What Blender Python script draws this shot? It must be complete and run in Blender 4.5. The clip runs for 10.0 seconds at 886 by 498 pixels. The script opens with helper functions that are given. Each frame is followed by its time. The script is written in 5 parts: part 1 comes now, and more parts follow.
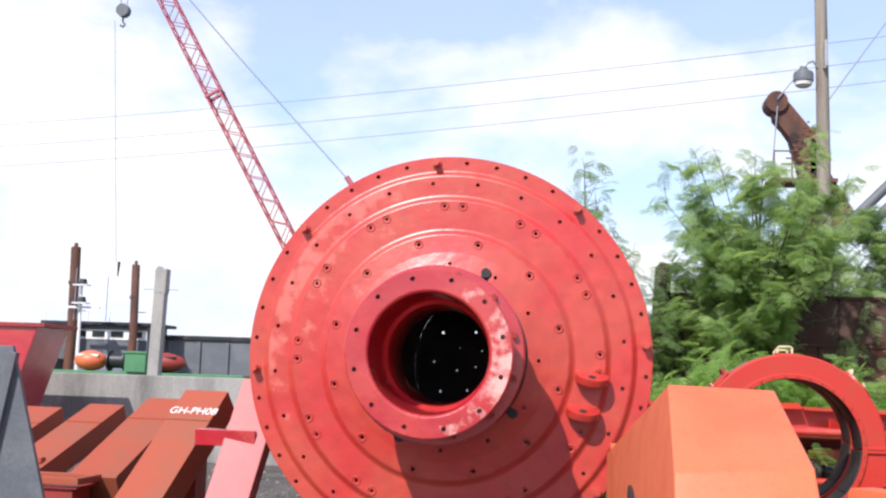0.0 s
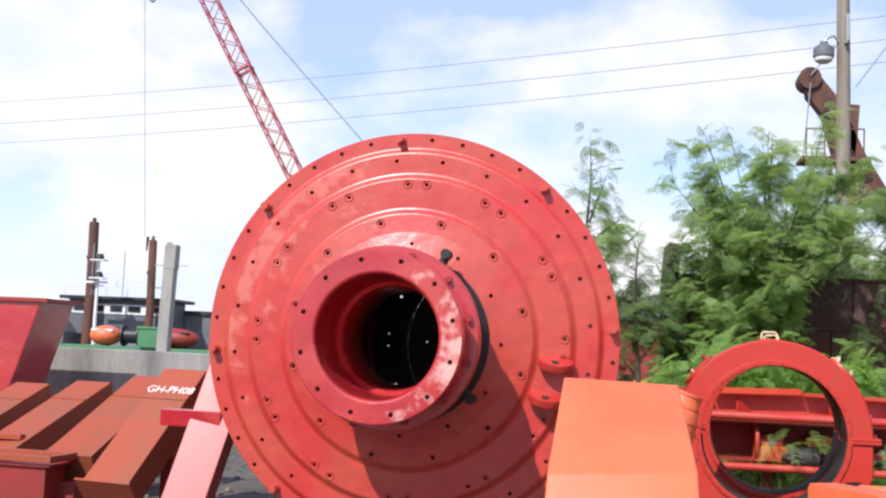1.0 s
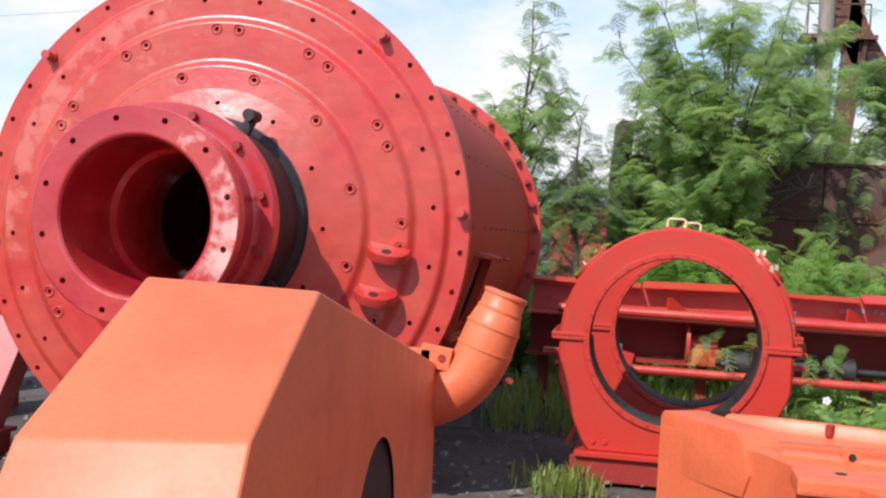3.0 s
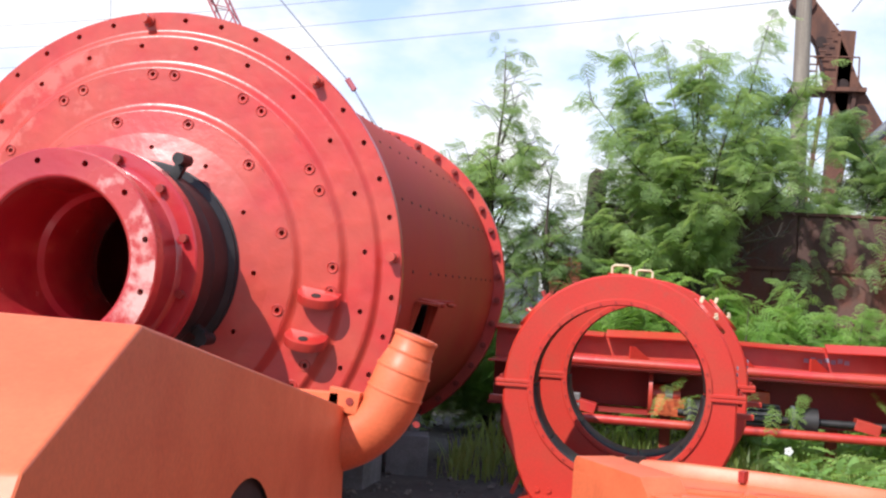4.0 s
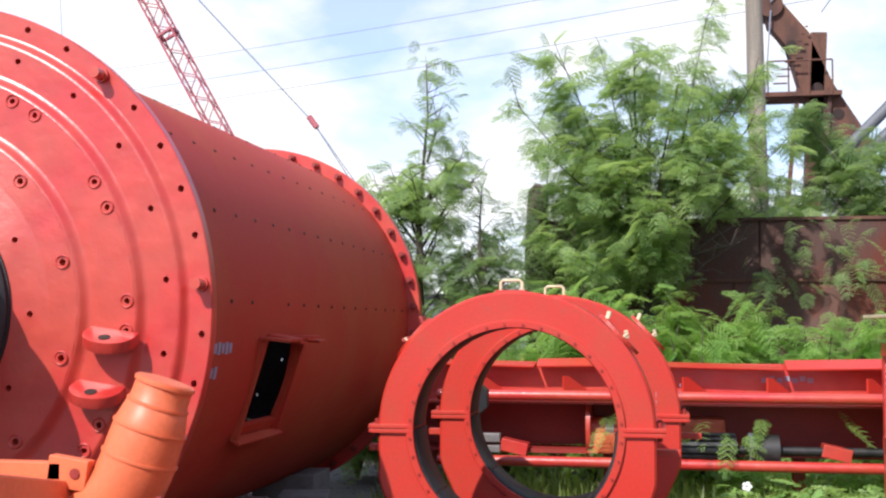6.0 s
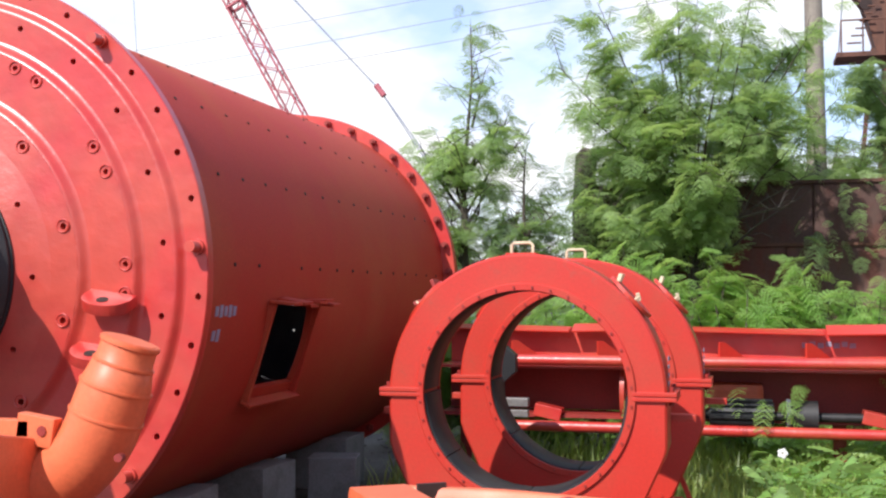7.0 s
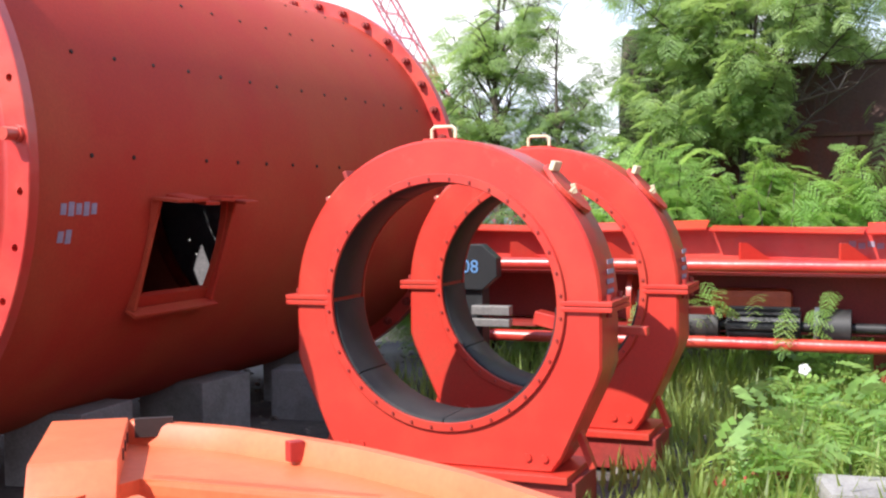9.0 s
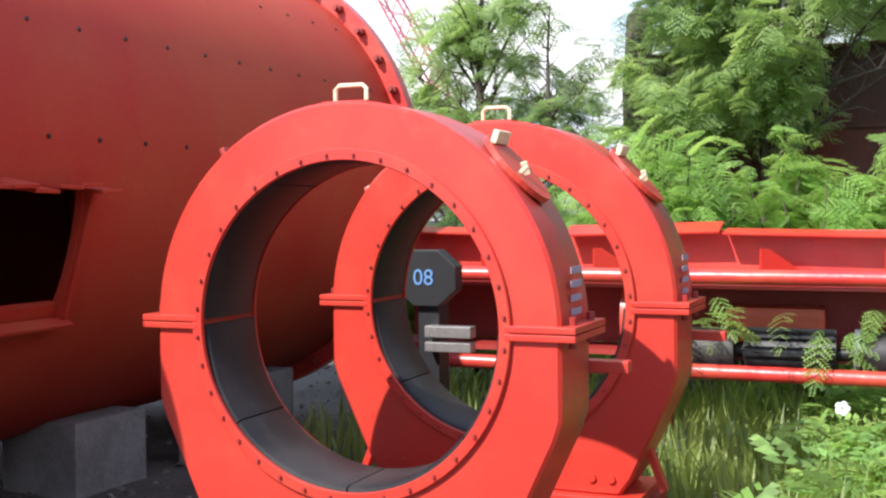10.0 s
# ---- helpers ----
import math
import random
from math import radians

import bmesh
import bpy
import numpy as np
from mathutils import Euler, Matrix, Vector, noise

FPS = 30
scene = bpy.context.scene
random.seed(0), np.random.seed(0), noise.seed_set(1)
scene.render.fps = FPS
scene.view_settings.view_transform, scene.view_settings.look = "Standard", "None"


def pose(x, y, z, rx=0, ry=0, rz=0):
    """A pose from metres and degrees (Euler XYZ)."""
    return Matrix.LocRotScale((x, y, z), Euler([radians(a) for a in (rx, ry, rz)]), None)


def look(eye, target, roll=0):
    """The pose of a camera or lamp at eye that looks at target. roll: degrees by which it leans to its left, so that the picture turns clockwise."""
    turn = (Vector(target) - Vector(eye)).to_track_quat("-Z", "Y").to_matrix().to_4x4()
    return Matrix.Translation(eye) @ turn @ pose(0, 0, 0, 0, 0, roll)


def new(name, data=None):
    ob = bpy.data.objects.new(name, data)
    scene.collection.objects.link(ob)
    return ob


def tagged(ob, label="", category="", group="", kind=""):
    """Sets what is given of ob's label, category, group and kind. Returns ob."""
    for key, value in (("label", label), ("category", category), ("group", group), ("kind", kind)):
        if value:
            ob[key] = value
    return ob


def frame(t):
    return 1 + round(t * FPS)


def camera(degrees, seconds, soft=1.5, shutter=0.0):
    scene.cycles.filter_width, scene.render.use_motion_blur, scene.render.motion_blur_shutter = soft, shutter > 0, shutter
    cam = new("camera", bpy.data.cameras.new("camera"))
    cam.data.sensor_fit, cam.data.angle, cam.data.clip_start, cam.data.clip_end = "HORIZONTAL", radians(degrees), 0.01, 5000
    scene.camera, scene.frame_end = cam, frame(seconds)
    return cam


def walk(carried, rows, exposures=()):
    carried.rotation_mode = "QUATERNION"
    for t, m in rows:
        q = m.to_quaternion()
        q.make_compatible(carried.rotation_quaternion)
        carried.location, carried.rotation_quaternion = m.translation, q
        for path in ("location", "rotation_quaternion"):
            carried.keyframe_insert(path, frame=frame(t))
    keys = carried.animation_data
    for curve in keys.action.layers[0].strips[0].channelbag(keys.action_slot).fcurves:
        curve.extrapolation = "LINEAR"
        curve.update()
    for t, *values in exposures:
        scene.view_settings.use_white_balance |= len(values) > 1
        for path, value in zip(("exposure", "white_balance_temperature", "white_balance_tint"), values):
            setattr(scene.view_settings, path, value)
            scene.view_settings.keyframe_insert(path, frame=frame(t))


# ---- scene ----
cam = camera(42.3, 10.0, soft=2.3)
PATH = [
    (0, (0.924, -8.475, 1.471), (0.695, -6.500, 1.688), 1.89),
    (0.5, (1.222, -8.629, 1.524), (0.955, -6.656, 1.716), 4.18),
    (1, (1.500, -8.145, 1.545), (1.190, -6.177, 1.718), 2.56),
    (1.5, (1.709, -6.674, 1.603), (1.395, -4.702, 1.726), 2.02),
    (2, (1.982, -6.633, 1.601), (1.587, -4.672, 1.636), 2.92),
    (2.5, (2.270, -6.558, 1.614), (1.824, -4.608, 1.589), 2.71),
    (2.7, (2.353, -6.514, 1.612), (1.958, -4.554, 1.584), 2.69),
    (3.8, (2.814, -6.310, 1.586), (2.510, -4.334, 1.600), 3.94),
    (4, (2.892, -6.340, 1.587), (2.533, -4.374, 1.650), 3.57),
    (4.5, (2.811, -5.189, 1.587), (2.266, -3.276, 1.802), 3.66),
    (5, (2.986, -5.020, 1.583), (2.378, -3.127, 1.795), 2.59),
    (5.5, (3.255, -4.979, 1.564), (2.713, -3.060, 1.724), 2.36),
    (6, (3.506, -4.956, 1.540), (3.138, -2.994, 1.673), 0.10),
    (6.2, (3.563, -4.922, 1.535), (3.276, -2.945, 1.642), 0.07),
    (7.3, (4.034, -4.795, 1.502), (3.381, -2.906, 1.569), -0.06),
    (7.5, (4.126, -4.772, 1.496), (3.407, -2.907, 1.556), -0.08),
    (8, (4.407, -4.684, 1.457), (3.734, -2.801, 1.484), 0.48),
    (8.5, (4.711, -4.574, 1.463), (4.018, -2.697, 1.485), -1.07),
    (9, (4.720, -3.620, 1.450), (3.977, -1.765, 1.363), -0.60),
    (9.5, (4.582, -2.572, 1.334), (3.868, -0.703, 1.323), -0.70),
    (10, (4.545, -2.099, 1.354), (3.765, -0.258, 1.288), -0.50),
]
walk(cam, [(t, look(eye, target, roll)) for t, eye, target, roll in PATH], [(0, 0.30), (1, 0.18), (1.5, 0.15), (2.5, 0.11), (4, 0.32), (6, 0.36), (8.5, 0.62), (9, 0.82), (10, 0.86)])

# ---- world, sun, exposure ----
SUN_FROM = Vector((-0.42, -0.95, 0.98)).normalized()
world = bpy.data.worlds.new("sky")
scene.world = world
world.use_nodes = True
wn, wl = world.node_tree.nodes, world.node_tree.links
wn.clear()
w_out = wn.new("ShaderNodeOutputWorld")
w_bg = wn.new("ShaderNodeBackground")
w_bg.inputs["Strength"].default_value = 0.105
w_sky = wn.new("ShaderNodeTexSky")
w_sky.sky_type = "NISHITA"
w_sky.sun_disc = False
w_sky.sun_elevation = math.asin(SUN_FROM.z)
w_sky.sun_rotation = math.atan2(SUN_FROM.x, SUN_FROM.y)
w_sky.altitude, w_sky.air_density, w_sky.dust_density, w_sky.ozone_density = 0, 1.3, 0.2, 2.5
w_co = wn.new("ShaderNodeTexCoord")
w_map = wn.new("ShaderNodeMapping")
w_map.inputs["Scale"].default_value = (1.0, 1.0, 1.7)
w_map.inputs["Location"].default_value = (0.35, 0.1, 0.22)
w_n1 = wn.new("ShaderNodeTexNoise")
w_n1.inputs["Scale"].default_value = 3.4
w_n1.inputs["Detail"].default_value = 8
w_n1.inputs["Roughness"].default_value = 0.52
w_n1.inputs["Distortion"].default_value = 0.15
# cumulus stands close together near the horizon and opens overhead
w_sep = wn.new("ShaderNodeSeparateXYZ")
w_thin = wn.new("ShaderNodeMapRange")
w_thin.inputs["From Min"].default_value, w_thin.inputs["From Max"].default_value = 0.0, 0.9
w_thin.inputs["To Min"].default_value, w_thin.inputs["To Max"].default_value = 0.05, -0.12
w_sum = wn.new("ShaderNodeMath")
w_r = wn.new("ShaderNodeValToRGB")
w_r.color_ramp.elements[0].position, w_r.color_ramp.elements[1].position = 0.45, 0.56
w_r.color_ramp.elements[0].color, w_r.color_ramp.elements[1].color = (0.33, 0.33, 0.33, 1), (1, 1, 1, 1)
w_n2 = wn.new("ShaderNodeTexNoise")
w_n2.inputs["Scale"].default_value = 6.0
w_n2.inputs["Detail"].default_value = 5
w_r2 = wn.new("ShaderNodeValToRGB")
w_r2.color_ramp.elements[0].position, w_r2.color_ramp.elements[1].position = 0.32, 0.55
w_r2.color_ramp.elements[0].color, w_r2.color_ramp.elements[1].color = (6.8, 7.8, 10.8, 1), (8.8, 8.8, 8.9, 1)
w_mix = wn.new("ShaderNodeMix")
w_mix.data_type = "RGBA"
wl.new(w_co.outputs["Generated"], w_map.inputs["Vector"])
wl.new(w_co.outputs["Generated"], w_sep.inputs["Vector"])
wl.new(w_map.outputs["Vector"], w_n1.inputs["Vector"])
wl.new(w_map.outputs["Vector"], w_n2.inputs["Vector"])
wl.new(w_sep.outputs["Z"], w_thin.inputs["Value"])
wl.new(w_thin.outputs["Result"], w_sum.inputs[0])
wl.new(w_n1.outputs["Fac"], w_sum.inputs[1])
wl.new(w_sum.outputs["Value"], w_r.inputs["Fac"])
wl.new(w_n2.outputs["Fac"], w_r2.inputs["Fac"])
wl.new(w_r.outputs["Color"], w_mix.inputs["Factor"])
w_blue = wn.new("ShaderNodeVectorMath")
w_blue.operation = "MULTIPLY"
w_blue.inputs[1].default_value = (1.12, 1.24, 1.75)
wl.new(w_sky.outputs["Color"], w_blue.inputs[0])
wl.new(w_blue.outputs["Vector"], w_mix.inputs["A"])
wl.new(w_r2.outputs["Color"], w_mix.inputs["B"])
wl.new(w_mix.outputs["Result"], w_bg.inputs["Color"])
wl.new(w_bg.outputs["Background"], w_out.inputs["Surface"])

sun = new("sun", bpy.data.lights.new("sun", "SUN"))
sun.data.energy, sun.data.angle, sun.data.color = 4.8, radians(0.6), (1.0, 0.955, 0.91)
sun.matrix_world = look(SUN_FROM * 60, (0, 0, 0))


# ---- materials ----
def material(name, base, rough=0.6, metal=0.0, vary=0.25, scale=3.0, second=None, amount=0.5, edge=(0.45, 0.62), fine=60.0, bump=0.15,
             coat=0.0, streak=1.0, dist=0.006, island=0.0, per_object=0.0):
    """A painted, rusty or mineral surface: broad patches of a second colour, fine grain, relief."""
    m = bpy.data.materials.new(name)
    m.use_nodes = True
    n, l = m.node_tree.nodes, m.node_tree.links
    b = n["Principled BSDF"]
    co, mp = n.new("ShaderNodeTexCoord"), n.new("ShaderNodeMapping")
    mp.inputs["Scale"].default_value = (1, 1, 1 / streak)
    l.new(co.outputs["Object"], mp.inputs["Vector"])
    big, small = n.new("ShaderNodeTexNoise"), n.new("ShaderNodeTexNoise")
    big.inputs["Scale"].default_value, big.inputs["Detail"].default_value, big.inputs["Roughness"].default_value = scale, 7, 0.62
    small.inputs["Scale"].default_value, small.inputs["Detail"].default_value = fine, 3
    l.new(mp.outputs["Vector"], big.inputs["Vector"])
    l.new(co.outputs["Object"], small.inputs["Vector"])
    ramp = n.new("ShaderNodeValToRGB")
    ramp.color_ramp.elements[0].position, ramp.color_ramp.elements[1].position = edge
    two = second or tuple(c * (1 - vary) for c in base)
    ramp.color_ramp.elements[0].color = (*base, 1)
    ramp.color_ramp.elements[1].color = (*(a + (c - a) * amount for a, c in zip(base, two)), 1)
    l.new(big.outputs["Fac"], ramp.inputs["Fac"])
    hsv = n.new("ShaderNodeHueSaturation")
    val = n.new("ShaderNodeMapRange")
    val.inputs["From Min"].default_value, val.inputs["From Max"].default_value = 0.3, 0.7
    val.inputs["To Min"].default_value, val.inputs["To Max"].default_value = 1 - vary * 0.5, 1 + vary * 0.4
    l.new(small.outputs["Fac"], val.inputs["Value"])
    l.new(ramp.outputs["Color"], hsv.inputs["Color"])
    value = val.outputs["Result"]
    if island or per_object:
        src = n.new("ShaderNodeNewGeometry").outputs["Random Per Island"] if island else n.new("ShaderNodeObjectInfo").outputs["Random"]
        rnd, mul = n.new("ShaderNodeMapRange"), n.new("ShaderNodeMath")
        k = island or per_object
        rnd.inputs["To Min"].default_value, rnd.inputs["To Max"].default_value = 1 - k, 1 + k
        mul.operation = "MULTIPLY"
        l.new(src, rnd.inputs["Value"])
        l.new(rnd.outputs["Result"], mul.inputs[0])
        l.new(value, mul.inputs[1])
        value = mul.outputs["Value"]
    l.new(value, hsv.inputs["Value"])
    l.new(hsv.outputs["Color"], b.inputs["Base Color"])
    rr = n.new("ShaderNodeMapRange")
    rr.inputs["To Min"].default_value, rr.inputs["To Max"].default_value = max(0.05, rough - 0.14), min(1, rough + 0.14)
    l.new(big.outputs["Fac"], rr.inputs["Value"])
    l.new(rr.outputs["Result"], b.inputs["Roughness"])
    b.inputs["Metallic"].default_value = metal
    b.inputs["Coat Weight"].default_value = coat
    b.inputs["Coat Roughness"].default_value = 0.22
    if bump:
        add = n.new("ShaderNodeMath")
        add.operation = "MULTIPLY_ADD"
        add.inputs[1].default_value = 0.35
        l.new(small.outputs["Fac"], add.inputs[0])
        l.new(big.outputs["Fac"], add.inputs[2])
        bp = n.new("ShaderNodeBump")
        bp.inputs["Strength"].default_value, bp.inputs["Distance"].default_value = bump, dist
        l.new(add.outputs["Value"], bp.inputs["Height"])
        l.new(bp.outputs["Normal"], b.inputs["Normal"])
    return m


def leafy(name, base, light):
    """Leaves that let a little light through, each one a little different."""
    m = material(name, base, rough=0.5, vary=0.3, scale=1.2, second=light, amount=1.0, edge=(0.4, 0.66), bump=0, island=0.35)
    n, l = m.node_tree.nodes, m.node_tree.links
    b, out = n["Principled BSDF"], n["Material Output"]
    tr, mix = n.new("ShaderNodeBsdfTranslucent"), n.new("ShaderNodeMixShader")
    tr.inputs["Color"].default_value = (light[0] * 1.4, light[1] * 1.4, light[2], 1)
    mix.inputs["Fac"].default_value = 0.5
    l.new(b.outputs["BSDF"], mix.inputs[1])
    l.new(tr.outputs["BSDF"], mix.inputs[2])
    l.new(mix.outputs["Shader"], out.inputs["Surface"])
    return m


RED = material("red_gloss_paint", (0.50, 0.031, 0.027), rough=0.36, second=(0.48, 0.062, 0.036), vary=0.2, scale=1.7, amount=0.8, edge=(0.4, 0.58), bump=0.7, coat=0.5, fine=9, dist=0.018)
RED.node_tree.nodes["Principled BSDF"].inputs["Coat Roughness"].default_value = 0.36
CRIMSON = material("crimson_gloss_paint", (0.43, 0.021, 0.032), rough=0.24, second=(0.46, 0.05, 0.04), vary=0.2, scale=2.4, amount=0.7, bump=0.7, coat=1.0, fine=5, dist=0.022)
CRIMSON.node_tree.nodes["Principled BSDF"].inputs["Coat Roughness"].default_value = 0.2
SHELL = material("dusty_red_paint", (0.41, 0.034, 0.018), rough=0.66, second=(0.42, 0.090, 0.036), vary=0.16, scale=1.1, amount=0.6, edge=(0.42, 0.64), bump=0.2, fine=70)
SHELL.node_tree.nodes["Principled BSDF"].inputs["Specular IOR Level"].default_value = 0.25
ORANGE = material("orange_paint", (0.68, 0.150, 0.060), rough=0.46, second=(0.60, 0.110, 0.042), vary=0.14, scale=2.5, amount=0.7, bump=0.12)
RINGRED = material("orange_red_paint", (0.51, 0.032, 0.020), rough=0.42, second=(0.43, 0.048, 0.025), vary=0.14, scale=2.4, amount=0.7, bump=0.15, coat=0.15)
PRIMER = material("red_oxide_primer", (0.33, 0.062, 0.026), rough=0.62, second=(0.26, 0.075, 0.038), vary=0.25, scale=1.6, amount=0.8, bump=0.15)
# lighter, pinker red: the sun's glare on the strut leg is in the colour
PINK = material("red_paint_with_painted_glare", (0.50, 0.085, 0.085), rough=0.55, second=(0.46, 0.14, 0.14), vary=0.15, scale=2.0, amount=0.7, bump=0.12, coat=0.12)
DARKRED = material("dark_red_paint", (0.30, 0.025, 0.02), rough=0.55, second=(0.18, 0.03, 0.022), vary=0.3, scale=2.0)
BLACK = material("black_grease", (0.014, 0.013, 0.014), rough=0.55, second=(0.035, 0.03, 0.03), vary=0.4, scale=5, bump=0.4)
INSIDE = material("dark_steel_inside", (0.14, 0.13, 0.14), rough=0.8, vary=0.4, scale=4)
# near-black that puts the shade of holes and gaps into the colour
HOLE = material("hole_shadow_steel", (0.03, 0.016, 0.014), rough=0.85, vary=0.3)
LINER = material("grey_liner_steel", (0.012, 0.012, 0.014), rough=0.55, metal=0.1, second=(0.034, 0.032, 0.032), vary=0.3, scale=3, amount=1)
STEEL = material("bare_steel", (0.42, 0.41, 0.40), rough=0.4, metal=0.8, vary=0.3, scale=8)
PALE = material("pale_yellow_metal", (0.70, 0.60, 0.40), rough=0.45, vary=0.25, scale=8)
RUST = material("rusty_steel", (0.13, 0.055, 0.035), rough=0.85, second=(0.07, 0.035, 0.028), vary=0.4, scale=2.2, amount=1, bump=0.5, streak=2.5)
WALLRUST = material("rusty_painted_plate", (0.105, 0.055, 0.045), rough=0.85, second=(0.15, 0.035, 0.022), vary=0.35, scale=1.4, amount=1, bump=0.4, streak=2.0, per_object=0.25)
CONCRETE = material("stained_concrete", (0.33, 0.315, 0.295), rough=0.9, second=(0.13, 0.125, 0.12), vary=0.3, scale=2.2, amount=0.9, edge=(0.4, 0.7), bump=0.5, streak=4.0)
BLOCK = material("grey_concrete_block", (0.23, 0.23, 0.23), rough=0.9, second=(0.15, 0.15, 0.145), vary=0.3, scale=4, amount=0.8, bump=0.5)
GREY = material("grey_steel", (0.10, 0.11, 0.125), rough=0.6, second=(0.16, 0.165, 0.175), vary=0.3, scale=3)
WOOD = material("weathered_wood", (0.27, 0.235, 0.195), rough=0.9, second=(0.15, 0.12, 0.10), vary=0.3, scale=5, amount=0.9, streak=14, bump=0.6)
YELLOW = material("yellow_paint", (0.65, 0.42, 0.05), rough=0.5, vary=0.25, scale=3)
WHITE = material("white_paint", (0.72, 0.72, 0.72), rough=0.5, vary=0.15, scale=4)
GREENP = material("green_paint", (0.06, 0.20, 0.09), rough=0.6, vary=0.3)
DARK = material("dark_machine_paint", (0.012, 0.013, 0.015), rough=0.5, vary=0.3)
BLUEW = material("blue_chalk_writing", (0.10, 0.23, 0.46), rough=0.7, vary=0.2)
TEXTW = material("white_stencil_paint", (0.78, 0.74, 0.72), rough=0.7, vary=0.2, scale=12)
MARK = material("faded_blue_marking", (0.30, 0.27, 0.36), rough=0.7, vary=0.3, scale=10)
CABLE = material("cable_black", (0.24, 0.26, 0.32), rough=0.6, vary=0.1, bump=0)
CRANE = material("crane_red_paint", (0.42, 0.10, 0.12), rough=0.6, vary=0.3)
BARK = material("bark", (0.085, 0.068, 0.052), rough=0.9, second=(0.045, 0.036, 0.03), vary=0.3, scale=9, streak=3, bump=0.6)
LEAF_A = leafy("light_green_leaves", (0.16, 0.255, 0.098), (0.36, 0.48, 0.20))
LEAF_B = leafy("dark_green_leaves", (0.105, 0.180, 0.080), (0.25, 0.35, 0.15))
LEAF_C = leafy("fern_green_leaves", (0.17, 0.31, 0.080), (0.38, 0.54, 0.18))
GRASS = leafy("grass_blades", (0.145, 0.215, 0.052), (0.34, 0.40, 0.13))
STONE = material("loose_stone", (0.19, 0.165, 0.14), rough=0.9, vary=0.3, scale=6, island=0.45)
GROUND = material("gravelly_earth", (0.105, 0.092, 0.080), rough=0.95, second=(0.055, 0.048, 0.043), vary=0.5, scale=0.9, amount=1, fine=26, bump=0.9, dist=0.03)


def side_tinted(name, base, tint, side, low, high):
    """Gloss paint with ragged tinted patches towards one side of the part: bloom, dust and painted-in gloss."""
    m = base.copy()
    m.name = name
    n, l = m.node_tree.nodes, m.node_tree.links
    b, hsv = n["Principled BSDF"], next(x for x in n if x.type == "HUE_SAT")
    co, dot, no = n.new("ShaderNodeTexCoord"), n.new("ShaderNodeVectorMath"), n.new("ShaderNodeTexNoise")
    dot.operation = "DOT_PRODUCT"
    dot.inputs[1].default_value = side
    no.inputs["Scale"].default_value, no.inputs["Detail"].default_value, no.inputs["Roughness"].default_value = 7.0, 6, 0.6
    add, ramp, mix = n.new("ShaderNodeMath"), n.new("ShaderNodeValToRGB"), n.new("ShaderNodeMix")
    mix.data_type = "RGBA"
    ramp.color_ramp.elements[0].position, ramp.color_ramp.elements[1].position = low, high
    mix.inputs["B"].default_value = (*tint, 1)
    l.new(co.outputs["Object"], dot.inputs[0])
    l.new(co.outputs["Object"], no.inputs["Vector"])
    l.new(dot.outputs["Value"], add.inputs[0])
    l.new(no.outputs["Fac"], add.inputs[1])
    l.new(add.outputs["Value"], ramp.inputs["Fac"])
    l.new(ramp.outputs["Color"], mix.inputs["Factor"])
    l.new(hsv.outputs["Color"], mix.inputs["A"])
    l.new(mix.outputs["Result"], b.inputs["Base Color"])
    return m


BLOOM = side_tinted("bloomed_crimson_paint", CRIMSON, (0.70, 0.38, 0.34), (0.55, 0.0, -0.05), 0.68, 0.84)
# paler upper-left patches: the head's gloss highlights painted into the red
HEADRED = side_tinted("red_paint_with_gloss_patches", RED, (0.58, 0.13, 0.10), (-0.30, 0.0, 0.20), 0.88, 1.12)
DUSTED = side_tinted("dust_topped_red_paint", RINGRED, (0.26, 0.095, 0.058), (0.0, 0.9, 0.10), 0.74, 0.98)


# ---- helpers for meshes ----
def mesh_of(name, verts, faces, mat, smooth=False, angle=35):
    me = bpy.data.meshes.new(name)
    me.from_pydata([tuple(v) for v in verts], [], [tuple(f) for f in faces])
    me.materials.append(mat)
    if smooth:
        me.polygons.foreach_set("use_smooth", [True] * len(me.polygons))
        me.set_sharp_from_angle(angle=radians(angle))
    me.update()
    return me


def part(name, bm, mat, parent=None, label="", smooth=False, angle=35):
    me = bpy.data.meshes.new(name)
    bmesh.ops.recalc_face_normals(bm, faces=bm.faces)
    bm.to_mesh(me)
    bm.free()
    me.materials.append(mat)
    if smooth:
        me.polygons.foreach_set("use_smooth", [True] * len(me.polygons))
        me.set_sharp_from_angle(angle=radians(angle))
    ob = new(name, me)
    ob.parent = parent
    if label:
        tagged(ob, label)
    return ob


def thing(name, at, label, category, group="", kind="", turn=0):
    ob = new(name)
    ob.matrix_basis = pose(*at, 0, 0, turn)
    ob.empty_display_size = 0.1
    return tagged(ob, label, category, group, kind)


def box(size, at=(0, 0, 0), rot=(0, 0, 0), bevel=0.0, bm=None):
    bm = bm or bmesh.new()
    got = bmesh.ops.create_cube(bm, size=1.0)
    bmesh.ops.transform(bm, matrix=pose(*at, *rot) @ Matrix.Diagonal((*size, 1)), verts=got["verts"])
    if bevel:
        edges = list({e for v in got["verts"] for e in v.link_edges})
        bmesh.ops.bevel(bm, geom=edges, offset=bevel, segments=2, profile=0.7, affect="EDGES")
    return bm


def rod(a, b, r, r2=None, seg=12, bm=None):
    bm = bm or bmesh.new()
    a, b = Vector(a), Vector(b)
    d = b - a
    m = Matrix.Translation((a + b) / 2) @ d.to_track_quat("Z", "Y").to_matrix().to_4x4()
    bmesh.ops.create_cone(bm, cap_ends=True, segments=seg, radius1=r, radius2=r if r2 is None else r2, depth=d.length, matrix=m)
    return bm


